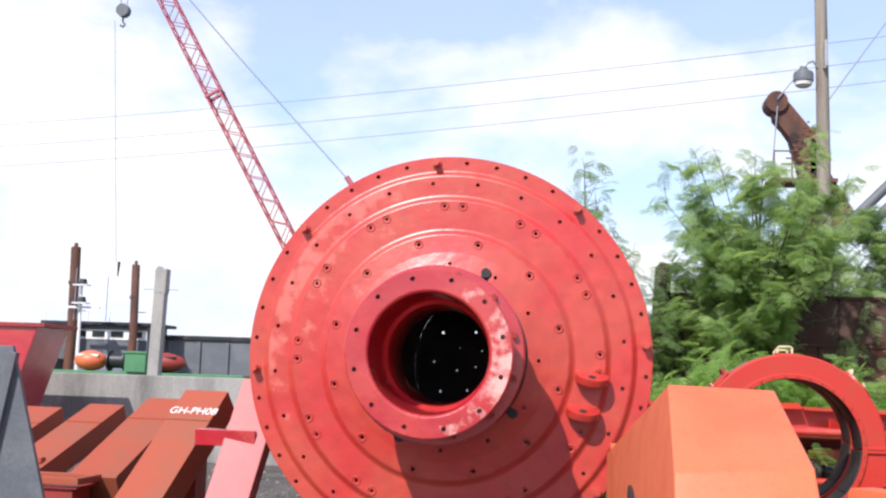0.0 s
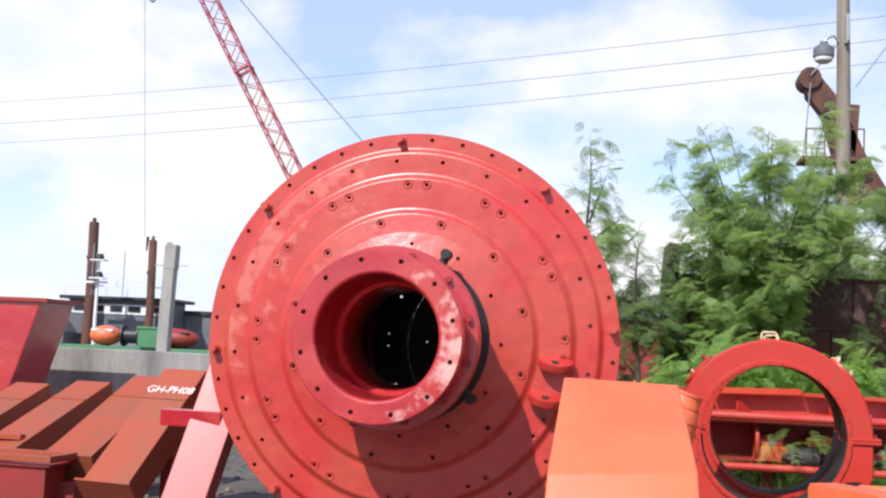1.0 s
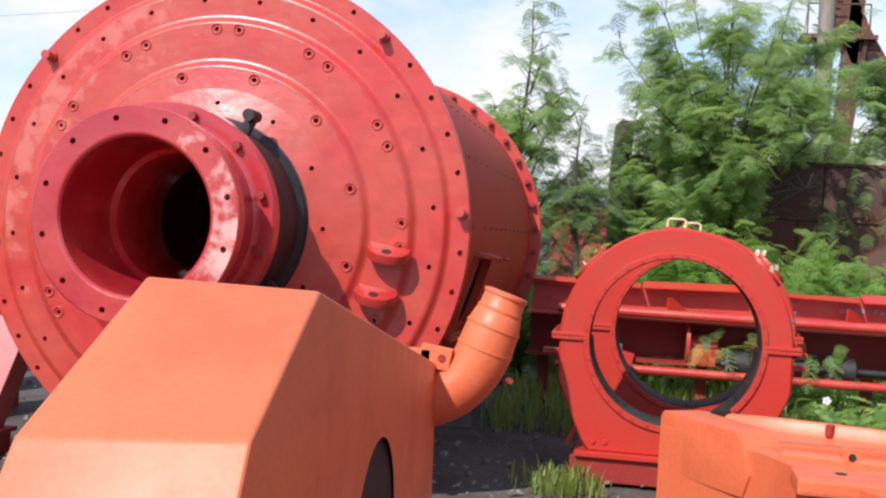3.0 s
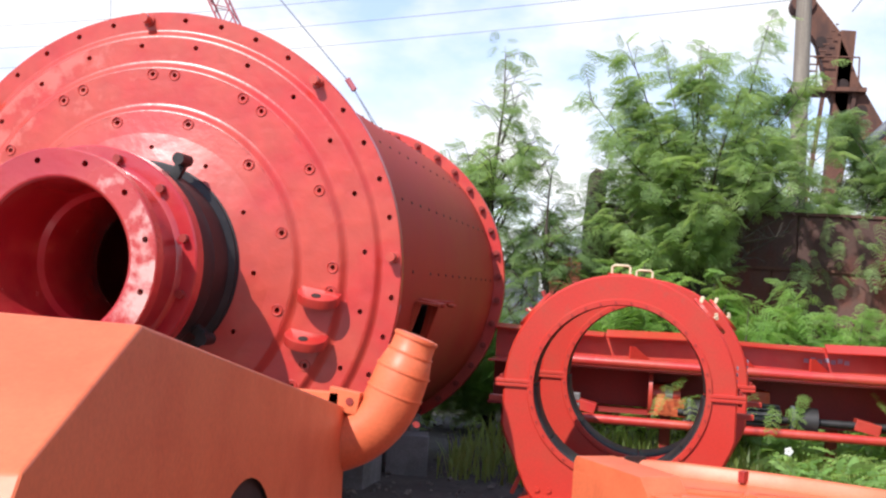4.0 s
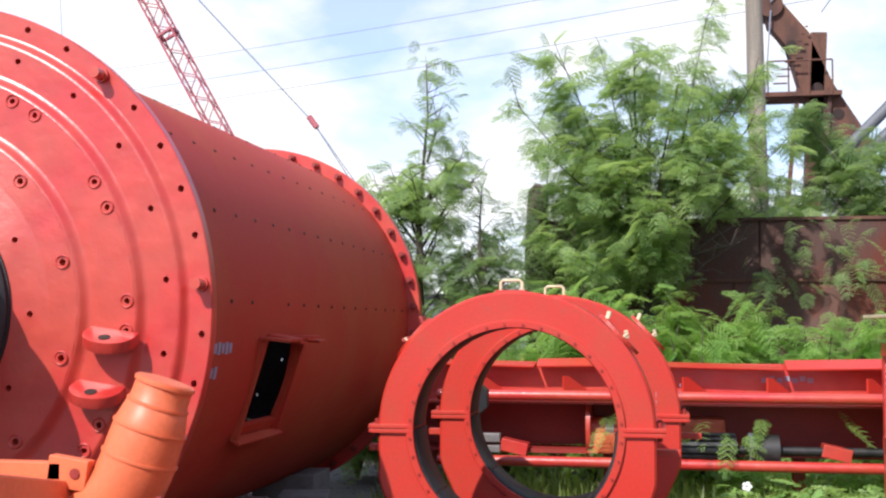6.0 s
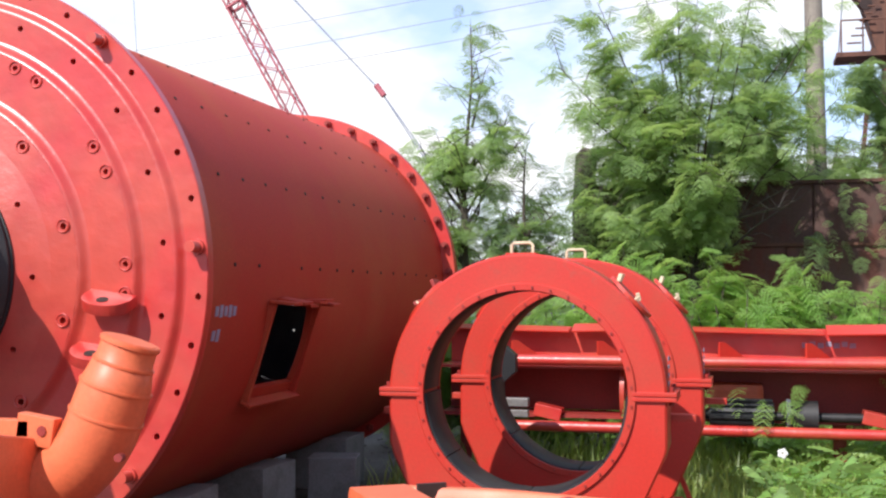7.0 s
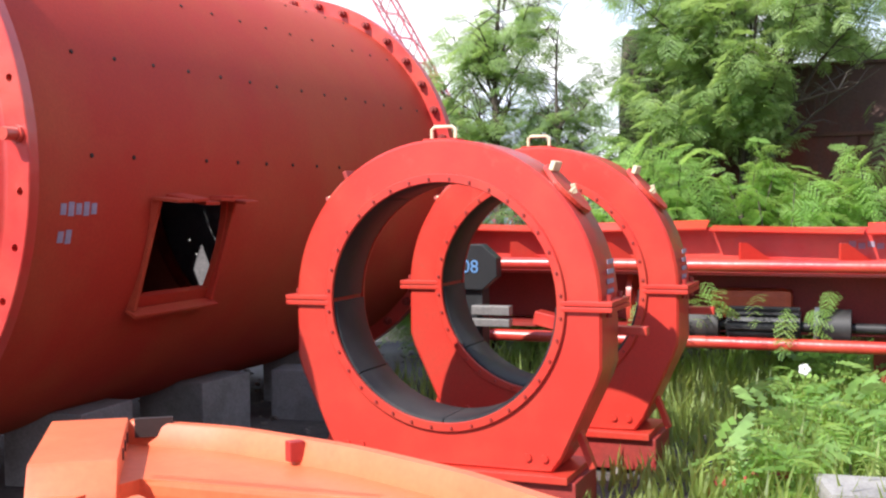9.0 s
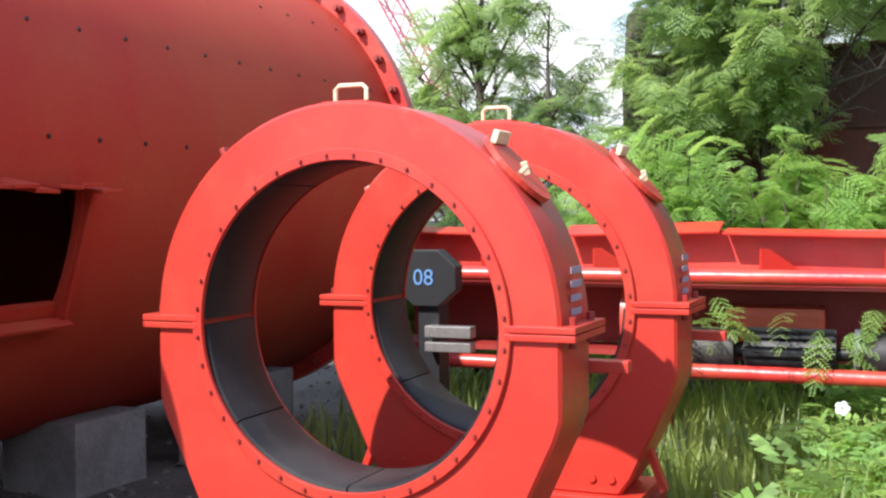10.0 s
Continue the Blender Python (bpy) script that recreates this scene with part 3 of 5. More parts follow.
# ---- the two bearing housings ----
def bearing_housing(at, label):
    """Upright ring in two halves on a foot; local origin on the ground under its middle, front face at y = 0, axis along y."""
    zc, ro, ri, dp = 0.965, 0.765, 0.575, 0.33
    h = thing("bearing_housing", at, label, "bearing housing", "bearing housings beside the mill")
    seg = 72

    def outer(a):
        """Outline: round above, straight sides and a tapered foot below (angle from the top, degrees)."""
        s, c = math.sin(radians(a)), math.cos(radians(a))
        if c >= 0:
            return ro * s, ro * c
        poly = [(-ro, 0), (-ro, -0.30), (-0.57, -0.72), (-0.53, -0.765), (0.53, -0.765), (0.57, -0.72), (ro, -0.30), (ro, 0)]
        best = None
        for p, q in zip(poly, poly[1:]):
            ex, ez = q[0] - p[0], q[1] - p[1]
            den = s * ez - c * ex
            if abs(den) < 1e-9:
                continue
            t = (p[0] * ez - p[1] * ex) / den
            u = (p[0] * c - p[1] * s) / den
            if t > 0 and -1e-6 <= u <= 1 + 1e-6:
                best = t if best is None else min(best, t)
        best = best or ro
        return best * s, best * c

    for name, rng in (("upper_half", range(-90, 90, 5)), ("lower_half", range(90, 270, 5))):
        bm = bmesh.new()
        rows = []
        for a in [*rng, rng[-1] + 5]:
            ox, oz = outer(a)
            k = 0.012
            ix, iz = ri * math.sin(radians(a)), ri * math.cos(radians(a))
            d = math.hypot(ox, oz)
            bx, bz = ox * (1 - k / d), oz * (1 - k / d)
            rows.append([bm.verts.new(p) for p in ((ix, dp, zc + iz), (ix, 0, zc + iz), (bx, 0, zc + bz), (ox, k, zc + oz), (ox, dp - k, zc + oz), (bx, dp, zc + bz))])
        for p, q in zip(rows, rows[1:]):
            for j in range(6):
                bm.faces.new((p[j], q[j], q[(j + 1) % 6], p[(j + 1) % 6]))
        bm.faces.new(rows[0])
        bm.faces.new(rows[-1][::-1])
        half = part(name, bm, DUSTED, h, "", True, 40)
        if name == "upper_half":
            up = half
    for y, s in ((0.0, -1), (dp, 1)):
        prof = [(0.563, 0), (0.563, s * 0.014), (0.566, s * 0.018), (0.600, s * 0.018), (0.604, s * 0.014), (0.604, 0)]
        bm = lathe([(r, y + q) for r, q in prof], 96)
        rim = part("seal_ring", bm, RINGRED, h, "red bolted seal ring", True)
        rim.matrix_basis = Matrix.Translation((0, 0, zc))
        bm = bmesh.new()
        rod((0, 0, 0), (0, -0.010, 0), 0.007, seg=6, bm=bm)
        me = bpy.data.meshes.new("bolt")
        bm.to_mesh(me)
        bm.free()
        me.materials.append(DARKRED)
        if s < 0:
            for k in range(36):
                a = radians(5 + 10 * k)
                share("bolt", me, Matrix.Translation((0.583 * math.sin(a), y - 0.018, 0.583 * math.cos(a))), rim)
    # liner pads inside
    for a0, a1 in ((-89, -30), (-29.4, 29.4), (30, 89), (91, 129), (129.6, 179.7), (180.3, 230.4), (231, 269)):
        bm = bmesh.new()
        rows = []
        ri = 0.560 if a0 < 90 else 0.546
        for k in range(9):
            a = radians(a0 + (a1 - a0) * k / 8)
            rows.append([bm.verts.new((r * math.sin(a), y, r * math.cos(a))) for r, y in ((0.577, 0.006), (ri + 0.008, 0.010), (ri, 0.024), (ri, dp - 0.024), (ri + 0.008, dp - 0.010), (0.577, dp - 0.006))])
        for p, q in zip(rows, rows[1:]):
            for j in range(6):
                bm.faces.new((p[j], q[j], q[(j + 1) % 6], p[(j + 1) % 6]))
        bm.faces.new(rows[0])
        bm.faces.new(rows[-1][::-1])
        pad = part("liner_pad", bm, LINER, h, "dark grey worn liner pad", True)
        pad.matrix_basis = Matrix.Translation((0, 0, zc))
    # split-line lugs
    for s in (-1, 1):
        for dz in (0.013, -0.013):
            part("split_flange", box((0.235, dp + 0.03, 0.022), (s * 0.7, dp / 2 - 0.005, zc + dz), bevel=0.004), RINGRED, h)
        part("split_bolt", rod((s * 0.785, 0.06, zc - 0.05), (s * 0.785, 0.06, zc + 0.05), 0.014, seg=8), DARKRED, h)
        part("split_bolt", rod((s * 0.785, dp - 0.06, zc - 0.05), (s * 0.785, dp - 0.06, zc + 0.05), 0.014, seg=8), DARKRED, h)
    # handle on top
    a = [(-0.06, 0, 0), (-0.06, 0, 0.055), (-0.045, 0, 0.068), (0.045, 0, 0.068), (0.06, 0, 0.055), (0.06, 0, 0)]
    hd = part("handle", tube(a, 0.0085, 8), PALE, h, "pale bent-bar handle", True)
    hd.matrix_basis = Matrix.Translation((-0.03, 0.13, zc + ro - 0.004))
    part("handle_plate", box((0.17, 0.1, 0.012), (-0.03, 0.13, zc + ro + 0.001)), RINGRED, h)
    # inspection covers on the shoulders
    for ang, s in ((47, 1), (-50, -1)):
        q = radians(ang)
        cov = bpy.data.objects.new("cover", None)
        scene.collection.objects.link(cov)
        cov.parent = h
        cov.matrix_basis = Matrix.Translation((ro * math.sin(q), dp / 2, zc + ro * math.cos(q))) @ pose(0, 0, 0, 0, ang, 0)
        tagged(cov, "small inspection cover with pale latch")
        bm = rod((0, 0, 0.0), (0, 0, 0.020), 0.13, seg=28)
        bmesh.ops.scale(bm, vec=(1.15, 0.85, 1), verts=bm.verts)
        part("lid", bm, RINGRED, cov)
        part("latch", box((0.022, 0.12, 0.045), (-0.115 * s, 0, 0.04), (0, -28 * s, 0), 0.006), PALE if s > 0 else DARKRED, cov)
        part("wing_nut", box((0.045, 0.012, 0.022), (0.03 * s, -0.04, 0.04), (0, 30, 20), 0.003), PALE if s > 0 else DARKRED, cov)
        part("stud", rod((0.03 * s, -0.04, 0.0), (0.03 * s, -0.04, 0.05), 0.009, seg=8), PALE, cov)
    # foot
    part("base_plate", box((1.24, dp + 0.12, 0.035), (0, dp / 2, 0.185), bevel=0.005), RINGRED, h)
    part("sole_plate", box((1.30, dp + 0.05, 0.17), (0, dp / 2, 0.085), bevel=0.008), DARKRED, h, "dark red sole block")
    for x in (-0.5, -0.42, 0.42, 0.5):
        part("foot_bolt", rod((x, -0.012, 0.27), (x, 0.0, 0.27), 0.018, seg=8), RINGRED, h)
    for s in (-1, 1):
        part("foot_rib", box((0.03, 0.05, 0.34), (s * 0.62, dp / 2, 0.36), (0, s * -22, 0), 0.004), RINGRED, h)
        part("side_bracket", box((0.16, 0.06, 0.04), (s * 0.82, dp + 0.02, zc - 0.14), bevel=0.005), RINGRED, h)
    # faded writing on the side, not legible
    for k in range(4):
        part("paint_mark", box((0.003, 0.12, 0.022), (ro + 0.0005, 0.17, zc + 0.06 + 0.045 * k)), MARK, h)
    return h


bearing_housing((2.725, 1.33, 0), "orange-red bearing housing ring standing upright near the mill")
bearing_housing((2.875, 2.38, 0), "orange-red bearing housing ring standing behind a matching one")


# ---- the orange feed chute in front of the mill ----
def build_chute():
    c = thing("feed_chute", (0, 0, 0), "orange painted steel feed chute with sloping top and pipe bend", "chute")
    right = [(1.72, -3.80, 1.45), (1.76, -4.36, 1.19), (1.78, -4.62, 0.80), (1.78, -4.62, 0.0), (1.62, -1.40, 0.0), (1.60, -1.40, 1.02)]
    left = [(1.30, -3.85, 1.46), (1.28, -4.38, 1.16), (1.27, -4.62, 0.80), (1.27, -4.62, 0.0), (1.14, -1.40, 0.0), (1.14, -1.40, 1.03)]
    bm = bmesh.new()
    rv, lv = [bm.verts.new(p) for p in right], [bm.verts.new(p) for p in left]
    for i in range(6):
        j = (i + 1) % 6
        bm.faces.new((rv[i], rv[j], lv[j], lv[i]))
    bm.faces.new(lv)
    # right-hand wall with its round opening
    cy, cz, hr, n = -2.93, 0.58, 0.37, 40
    hole = []
    for k in range(n):
        a = 2 * math.pi * k / n
        y = cy + hr * math.cos(a)
        x = 1.78 + (1.62 - 1.78) * (y + 4.62) / 3.22
        hole.append(bm.verts.new((x, y, cz + hr * math.sin(a))))
    edges = [bm.edges.new((hole[k], hole[(k + 1) % n])) for k in range(n)]
    edges += [bm.edges.get((rv[i], rv[(i + 1) % 6])) for i in range(6)]
    bmesh.ops.triangle_fill(bm, use_beauty=True, edges=edges)
    for f in [f for f in bm.faces if all(v in hole for v in f.verts)]:
        bm.faces.remove(f)
    bmesh.ops.bevel(bm, geom=[e for e in bm.edges if all(v in rv or v in lv for v in e.verts)], offset=0.012, segments=3, profile=0.6, affect="EDGES")
    part("body", bm, ORANGE, c, "", True, 35)
    # solid near-black plug behind the opening, coloured as the shade inside
    part("opening_shade_plug", rod((1.2, cy, cz), (1.67, cy, cz), 0.40, seg=40), HOLE, c)
    for x, y, z in ((1.60, -1.44, 1.055),):
        part("bracket", box((0.14, 0.05, 0.10), (x, y, z), (0, 8, 0), 0.005), ORANGE, c)
        part("bracket_bolt", rod((x + 0.03, y - 0.03, z), (x + 0.03, y - 0.02, z), 0.018, seg=8), DARKRED, c)
    part("top_rail", box((0.42, 0.05, 0.06), (1.37, -1.44, 1.06), bevel=0.005), ORANGE, c)
    path, radii = [], []
    for k in range(15):
        a = radians(72 * k / 14)
        path.append((1.46 + 0.36 * math.sin(a), -1.38 + 0.02 * k / 14, 0.84 + 0.36 * (1 - math.cos(a))))
        radii.append(0.125)
    end, way = Vector(path[-1]), Vector((math.cos(radians(72)), 0.05, math.sin(radians(72)))).normalized()
    path = [(1.36, -1.38, 0.84), *path, *(end + way * q for q in (0.05, 0.12, 0.19, 0.195, 0.275))]
    radii = [0.125, *radii, 0.124, 0.120, 0.103, 0.098, 0.095]
    pipe = part("pipe_bend", tube(path, radii, 28), ORANGE, c, "orange welded steel pipe bend", True, 50)
    for q, r, dp in ((0.01, 0.130, 0.016), (0.115, 0.126, 0.014), (0.195, 0.106, 0.014), (0.268, 0.103, 0.018)):
        bm = rod(end + way * (q - dp / 2), end + way * (q + dp / 2), r, seg=28)
        bmesh.ops.bevel(bm, geom=bm.edges[:], offset=0.004, segments=2, affect="EDGES")
        part("weld_bead", bm, ORANGE, pipe, "", True)
    part("end_cap", rod(end + way * 0.2765, end + way * 0.2795, 0.086, seg=24), ORANGE, pipe)
    part("stud", rod((1.93, -1.47, 0.98), (1.945, -1.52, 0.985), 0.014, seg=8), DARKRED, pipe)


build_chute()


# ---- the orange cast base in the foreground ----
def build_casting():
    """Bearing bed: local x runs along it, y across; built on the ground and turned."""
    turn = math.degrees(math.atan2(-0.78, 1.85))
    c = thing("cast_base", (2.68, -1.02, 0), "orange painted cast steel bearing base with pockets", "machine base", turn=turn)
    # plan outline, the far edge bows outwards; local y grows towards the housings
    far = [(0.10, 0.02), (0.4, 0.15), (0.8, 0.21), (1.2, 0.20), (1.6, 0.13), (1.9, 0.03), (2.3, -0.14), (2.6, -0.30)]
    near = [(2.6, -1.25), (1.5, -1.25), (0.83, -0.80), (0.56, -0.52), (-0.01, -0.18)]
    top, low = 0.80, 0.0
    bm = bmesh.new()
    pocket = [(0.50, -0.21), (1.00, 0.03), (1.10, 0.05), (1.22, -0.06), (1.26, -0.22), (1.22, -0.34), (0.97, -0.43), (0.71, -0.48), (0.55, -0.40)]
    saddle = [(1.97 + 0.36 * math.cos(a), -0.44 + 0.36 * math.sin(a)) for a in (2 * math.pi * k / 28 for k in range(28))]
    ov, pv, sv = ([bm.verts.new((x, y, top)) for x, y in some] for some in (far + near, pocket, saddle))
    loops = []
    for ring in (ov, pv, sv):
        loops += [bm.edges.new((ring[i], ring[(i + 1) % len(ring)])) for i in range(len(ring))]
    bmesh.ops.triangle_fill(bm, use_beauty=True, edges=loops)
    for f in [f for f in bm.faces if all(v in pv for v in f.verts) or all(v in sv for v in f.verts)]:
        bm.faces.remove(f)
    for ring, down in ((ov, low), (pv, 0.60), (sv, 0.35)):
        lower = [bm.verts.new((v.co.x, v.co.y, down)) for v in ring]
        n = len(ring)
        for i in range(n):
            bm.faces.new((ring[i], ring[(i + 1) % n], lower[(i + 1) % n], lower[i]))
        if down:
            bm.faces.new(lower)
    part("body", bm, ORANGE, c, "", True, 30)
    edge = [Vector((x, y - 0.015, 0)) for x, y in far]
    fine = []
    for a, b in zip(edge, edge[1:]):
        fine += [a.lerp(b, k / 5) for k in range(5)]
    fine.append(edge[-1])
    fine = [fine[0]] + [(fine[i - 1] + fine[i] * 2 + fine[i + 1]) / 4 for i in range(1, len(fine) - 1)] + [fine[-1]]
    bm = bmesh.new()
    rows = []
    for i, p in enumerate(fine):
        d = (fine[min(i + 1, len(fine) - 1)] - fine[max(i - 1, 0)]).normalized()
        nrm = Vector((-d.y, d.x, 0))
        rows.append([bm.verts.new(p + nrm * o + Vector((0, 0, z))) for o, z in ((0.014, 0.70), (0.014, 0.852), (0.006, 0.859), (-0.024, 0.859), (-0.032, 0.85), (-0.045, 0.80), (-0.075, 0.785))])
    for p, q in zip(rows, rows[1:]):
        for j in range(6):
            bm.faces.new((p[j], q[j], q[j + 1], p[j + 1]))
    part("rim", bm, ORANGE, c, "", True, 40)
    # end block with bolt holes, set along the skewed end
    skew = math.degrees(math.atan2(-0.36, 0.56))
    blk = part("end_block", prism([(-0.02, 0.60), (0.56, 0.60), (0.60, 0.70), (0.56, 0.80), (0.50, 0.862), (0.0, 0.868), (-0.02, 0.84)], 0.20, pose(0, -0.18, 0, 0, 0, skew), 0.012), ORANGE, c, "", True)
    blk2 = pose(0, -0.18, 0, 0, 0, skew)
    # dark discs coloured as the shade in bolt holes
    for x in (0.12, 0.22, 0.32):
        part("bolt_hole", rod(blk2 @ Vector((x, 0.196, 0.835)), blk2 @ Vector((x, 0.2035, 0.835)), 0.015, seg=12), HOLE, blk)
    part("notch", box((0.02, 0.10, 0.05), (0.20, 0.01, 0.85), (0, 0, skew)), HOLE, blk)
    part("ledge", box((0.62, 0.06, 0.05), (0.77, -0.055, 0.775), (0, 0, 24.5), 0.014), ORANGE, c)
    part("ledge", box((0.60, 0.08, 0.05), (0.92, -0.455, 0.805), (0, 0, 13), 0.016), ORANGE, c)
    part("front_step", box((1.1, 0.22, 0.06), (1.30, -0.70, 0.79), (0, 0, 22), 0.014), ORANGE, c)
    for x, y in ((0.93, -0.80), (1.16, -0.70)):
        part("bolt_hole", rod((x, y, 0.818), (x, y, 0.8225), 0.022, seg=14), HOLE, c)
    part("eye", rod((0.90, -0.50, 0.835), (0.87, -0.43, 0.835), 0.034, seg=14), ORANGE, c, "", True)
    part("eye_hole", rod((0.902, -0.5045, 0.835), (0.9, -0.5005, 0.835), 0.015, seg=12), HOLE, c)
    for x, y in ((0.66, 0.155), (1.72, 0.06)):
        part("stop_lug", box((0.03, 0.04, 0.05), (x, y - 0.03, 0.835), (0, 0, -12), 0.004), DARKRED, c)
    part("saddle_lip", tube([(1.97 + 0.39 * math.cos(a), -0.44 + 0.39 * math.sin(a), 0.80) for a in (math.pi * k / 14 for k in range(2, 16))], 0.03, 8), ORANGE, c, "", True)
    part("wear_plate", box((0.34, 0.16, 0.03), (1.80, -0.02, 0.812), (0, 0, -8), 0.006), ORANGE, c)


build_casting()


# ---- red machine frame with rails behind the housings ----
def build_frame():
    f = thing("machine_frame", (0, 0, 0), "long red steel machine frame with round rails, half overgrown", "machine frame")
    x0, x1 = 1.45, 5.7
    part("top_rail", rod((1.75, 4.2, 0.985), (x1, 4.2, 0.985), 0.042, seg=20), RED, f, "red round steel rail", True)
    part("bottom_rail", rod((1.75, 4.2, 0.465), (x1, 4.2, 0.465), 0.042, seg=20), RED, f, "red round steel rail", True)
    part("back_web", box((x1 - x0, 0.03, 0.34), ((x0 + x1) / 2, 4.75, 1.06), bevel=0.004), RED, f)
    for k, (xa, xb, tip, dz) in enumerate(((1.45, 2.5, 9, 0.0), (2.5, 3.45, 16, 0.012), (3.45, 4.5, 7, -0.012), (4.5, 5.7, 20, 0.008))):
        bm = box((xb - xa - 0.02, 0.20, 0.014), ((xa + xb) / 2, 4.66, 1.225 + dz), (tip, 1.2 * (-1) ** k, 0), 0.004)
        part("lip_plate", bm, RINGRED, f, "bent orange-red lip plate")
    part("shelf", box((x1 - x0, 0.50, 0.02), ((x0 + x1) / 2, 4.48, 0.925), bevel=0.004), RED, f)
    part("lower_web", box((x1 - x0, 0.05, 0.34), ((x0 + x1) / 2, 4.74, 0.72)), DARKRED, f)
    part("lower_shelf", box((x1 - x0, 0.36, 0.03), ((x0 + x1) / 2, 4.55, 0.53)), DARKRED, f)
    for x in (2.05, 2.75, 3.7, 4.35, 5.1):
        part("gusset", prism([(0, 0.935), (0.36, 0.935), (0.05, 1.13), (0, 1.13)], 0.02, pose(x, 4.40, 0, 0, 0, 40)), RINGRED, f)
    for x in (1.6, 3.1, 4.6):
        part("leg", box((0.10, 0.10, 0.50), (x, 4.7, 0.26), bevel=0.006), DARKRED, f)
    part("disc_plate", rod((2.93, 4.55, 0.72), (2.965, 4.55, 0.72), 0.27, seg=36), RED, f, "", True)
    part("hub_housing", rod((2.96, 4.5, 0.70), (3.22, 4.5, 0.70), 0.10, seg=20), RED, f, "", True)
    part("hub_band", rod((3.08, 4.5, 0.70), (3.15, 4.5, 0.70), 0.107, seg=20), STEEL, f, "", True)
    part("pedestal", box((0.34, 0.3, 0.16), (3.1, 4.5, 0.60), bevel=0.02), ORANGE, f)
    part("orange_cover", box((0.55, 0.22, 0.20), (3.75, 4.62, 0.70), (0, 0, 4), 0.05), ORANGE, f, "faded orange cover")
    for x in (2.35, 4.85):
        part("step_block", box((0.22, 0.16, 0.10), (x, 4.4, 0.56), (0, 12, 0), 0.01), RED, f)
    # paint marks, not legible
    for k in range(7):
        part("paint_mark", box((0.045, 0.003, 0.04), (4.35 + 0.06 * k, 4.732, 1.10 + 0.012 * (k % 2))), MARK, f)
    s = thing("drive_shaft", (0, 0, 0), "grey drive shaft with couplings and black ribbed pinion in the frame", "shaft")
    part("shaft", rod((3.2, 4.36, 0.57), (5.4, 4.36, 0.57), 0.035, seg=16), LINER, s, "", True)
    for x, r, w in ((3.44, 0.125, 0.26), (4.32, 0.125, 0.20)):
        part("coupling", rod((x - w / 2, 4.36, 0.57), (x + w / 2, 4.36, 0.57), r, seg=24), LINER, s, "grey steel coupling", True)
        part("coupling_flange", rod((x - w / 2 - 0.03, 4.36, 0.57), (x - w / 2, 4.36, 0.57), r * 1.08, seg=24), GREY, s, "", True)
    for k in range(6):
        a = 2 * math.pi * k / 6
        part("coupling_bolt", rod((3.25, 4.36 + 0.085 * math.cos(a), 0.57 + 0.085 * math.sin(a)), (3.28, 4.36 + 0.085 * math.cos(a), 0.57 + 0.085 * math.sin(a)), 0.016, seg=6), STEEL, s)
    pin = part("pinion", rod((3.62, 4.36, 0.57), (4.10, 4.36, 0.57), 0.105, seg=20), DARK, s, "black ribbed pinion", True)
    for k in range(16):
        a = 2 * math.pi * k / 16
        part("tooth", box((0.46, 0.020, 0.034), (3.86, 4.36 + 0.114 * math.cos(a), 0.57 + 0.114 * math.sin(a)), (math.degrees(a) + 90, 0, 0)), DARK, pin)
    p = thing("bearing_plate", (0, 0, 0), "black eight-sided plate with blue chalk number 08", "plate")
    oct_ = [(0.17 * math.cos(radians(22.5 + 45 * k)) * 1.1, 0.17 * math.sin(radians(22.5 + 45 * k)) * 0.95) for k in range(8)]
    part("plate", prism(oct_, 0.10, Matrix.Translation((2.09, 3.45, 1.0)), 0.006), DARK, p)
    lettering("chalk_number", "08", 0.12, Matrix.Translation((2.08, 3.446, 1.0)) @ pose(0, 0, 0, 90, 0, 0), BLUEW, p)
    part("stand", box((0.12, 0.14, 0.86), (2.09, 3.56, 0.43), bevel=0.006), DARK, p)
    part("steel_bar", box((0.26, 0.08, 0.06), (2.23, 3.45, 0.72), bevel=0.005), STEEL, p, "bare bright steel bar")
    part("steel_bar", box((0.26, 0.08, 0.05), (2.23, 3.45, 0.64), bevel=0.005), STEEL, p, "bare bright steel bar")


build_frame()


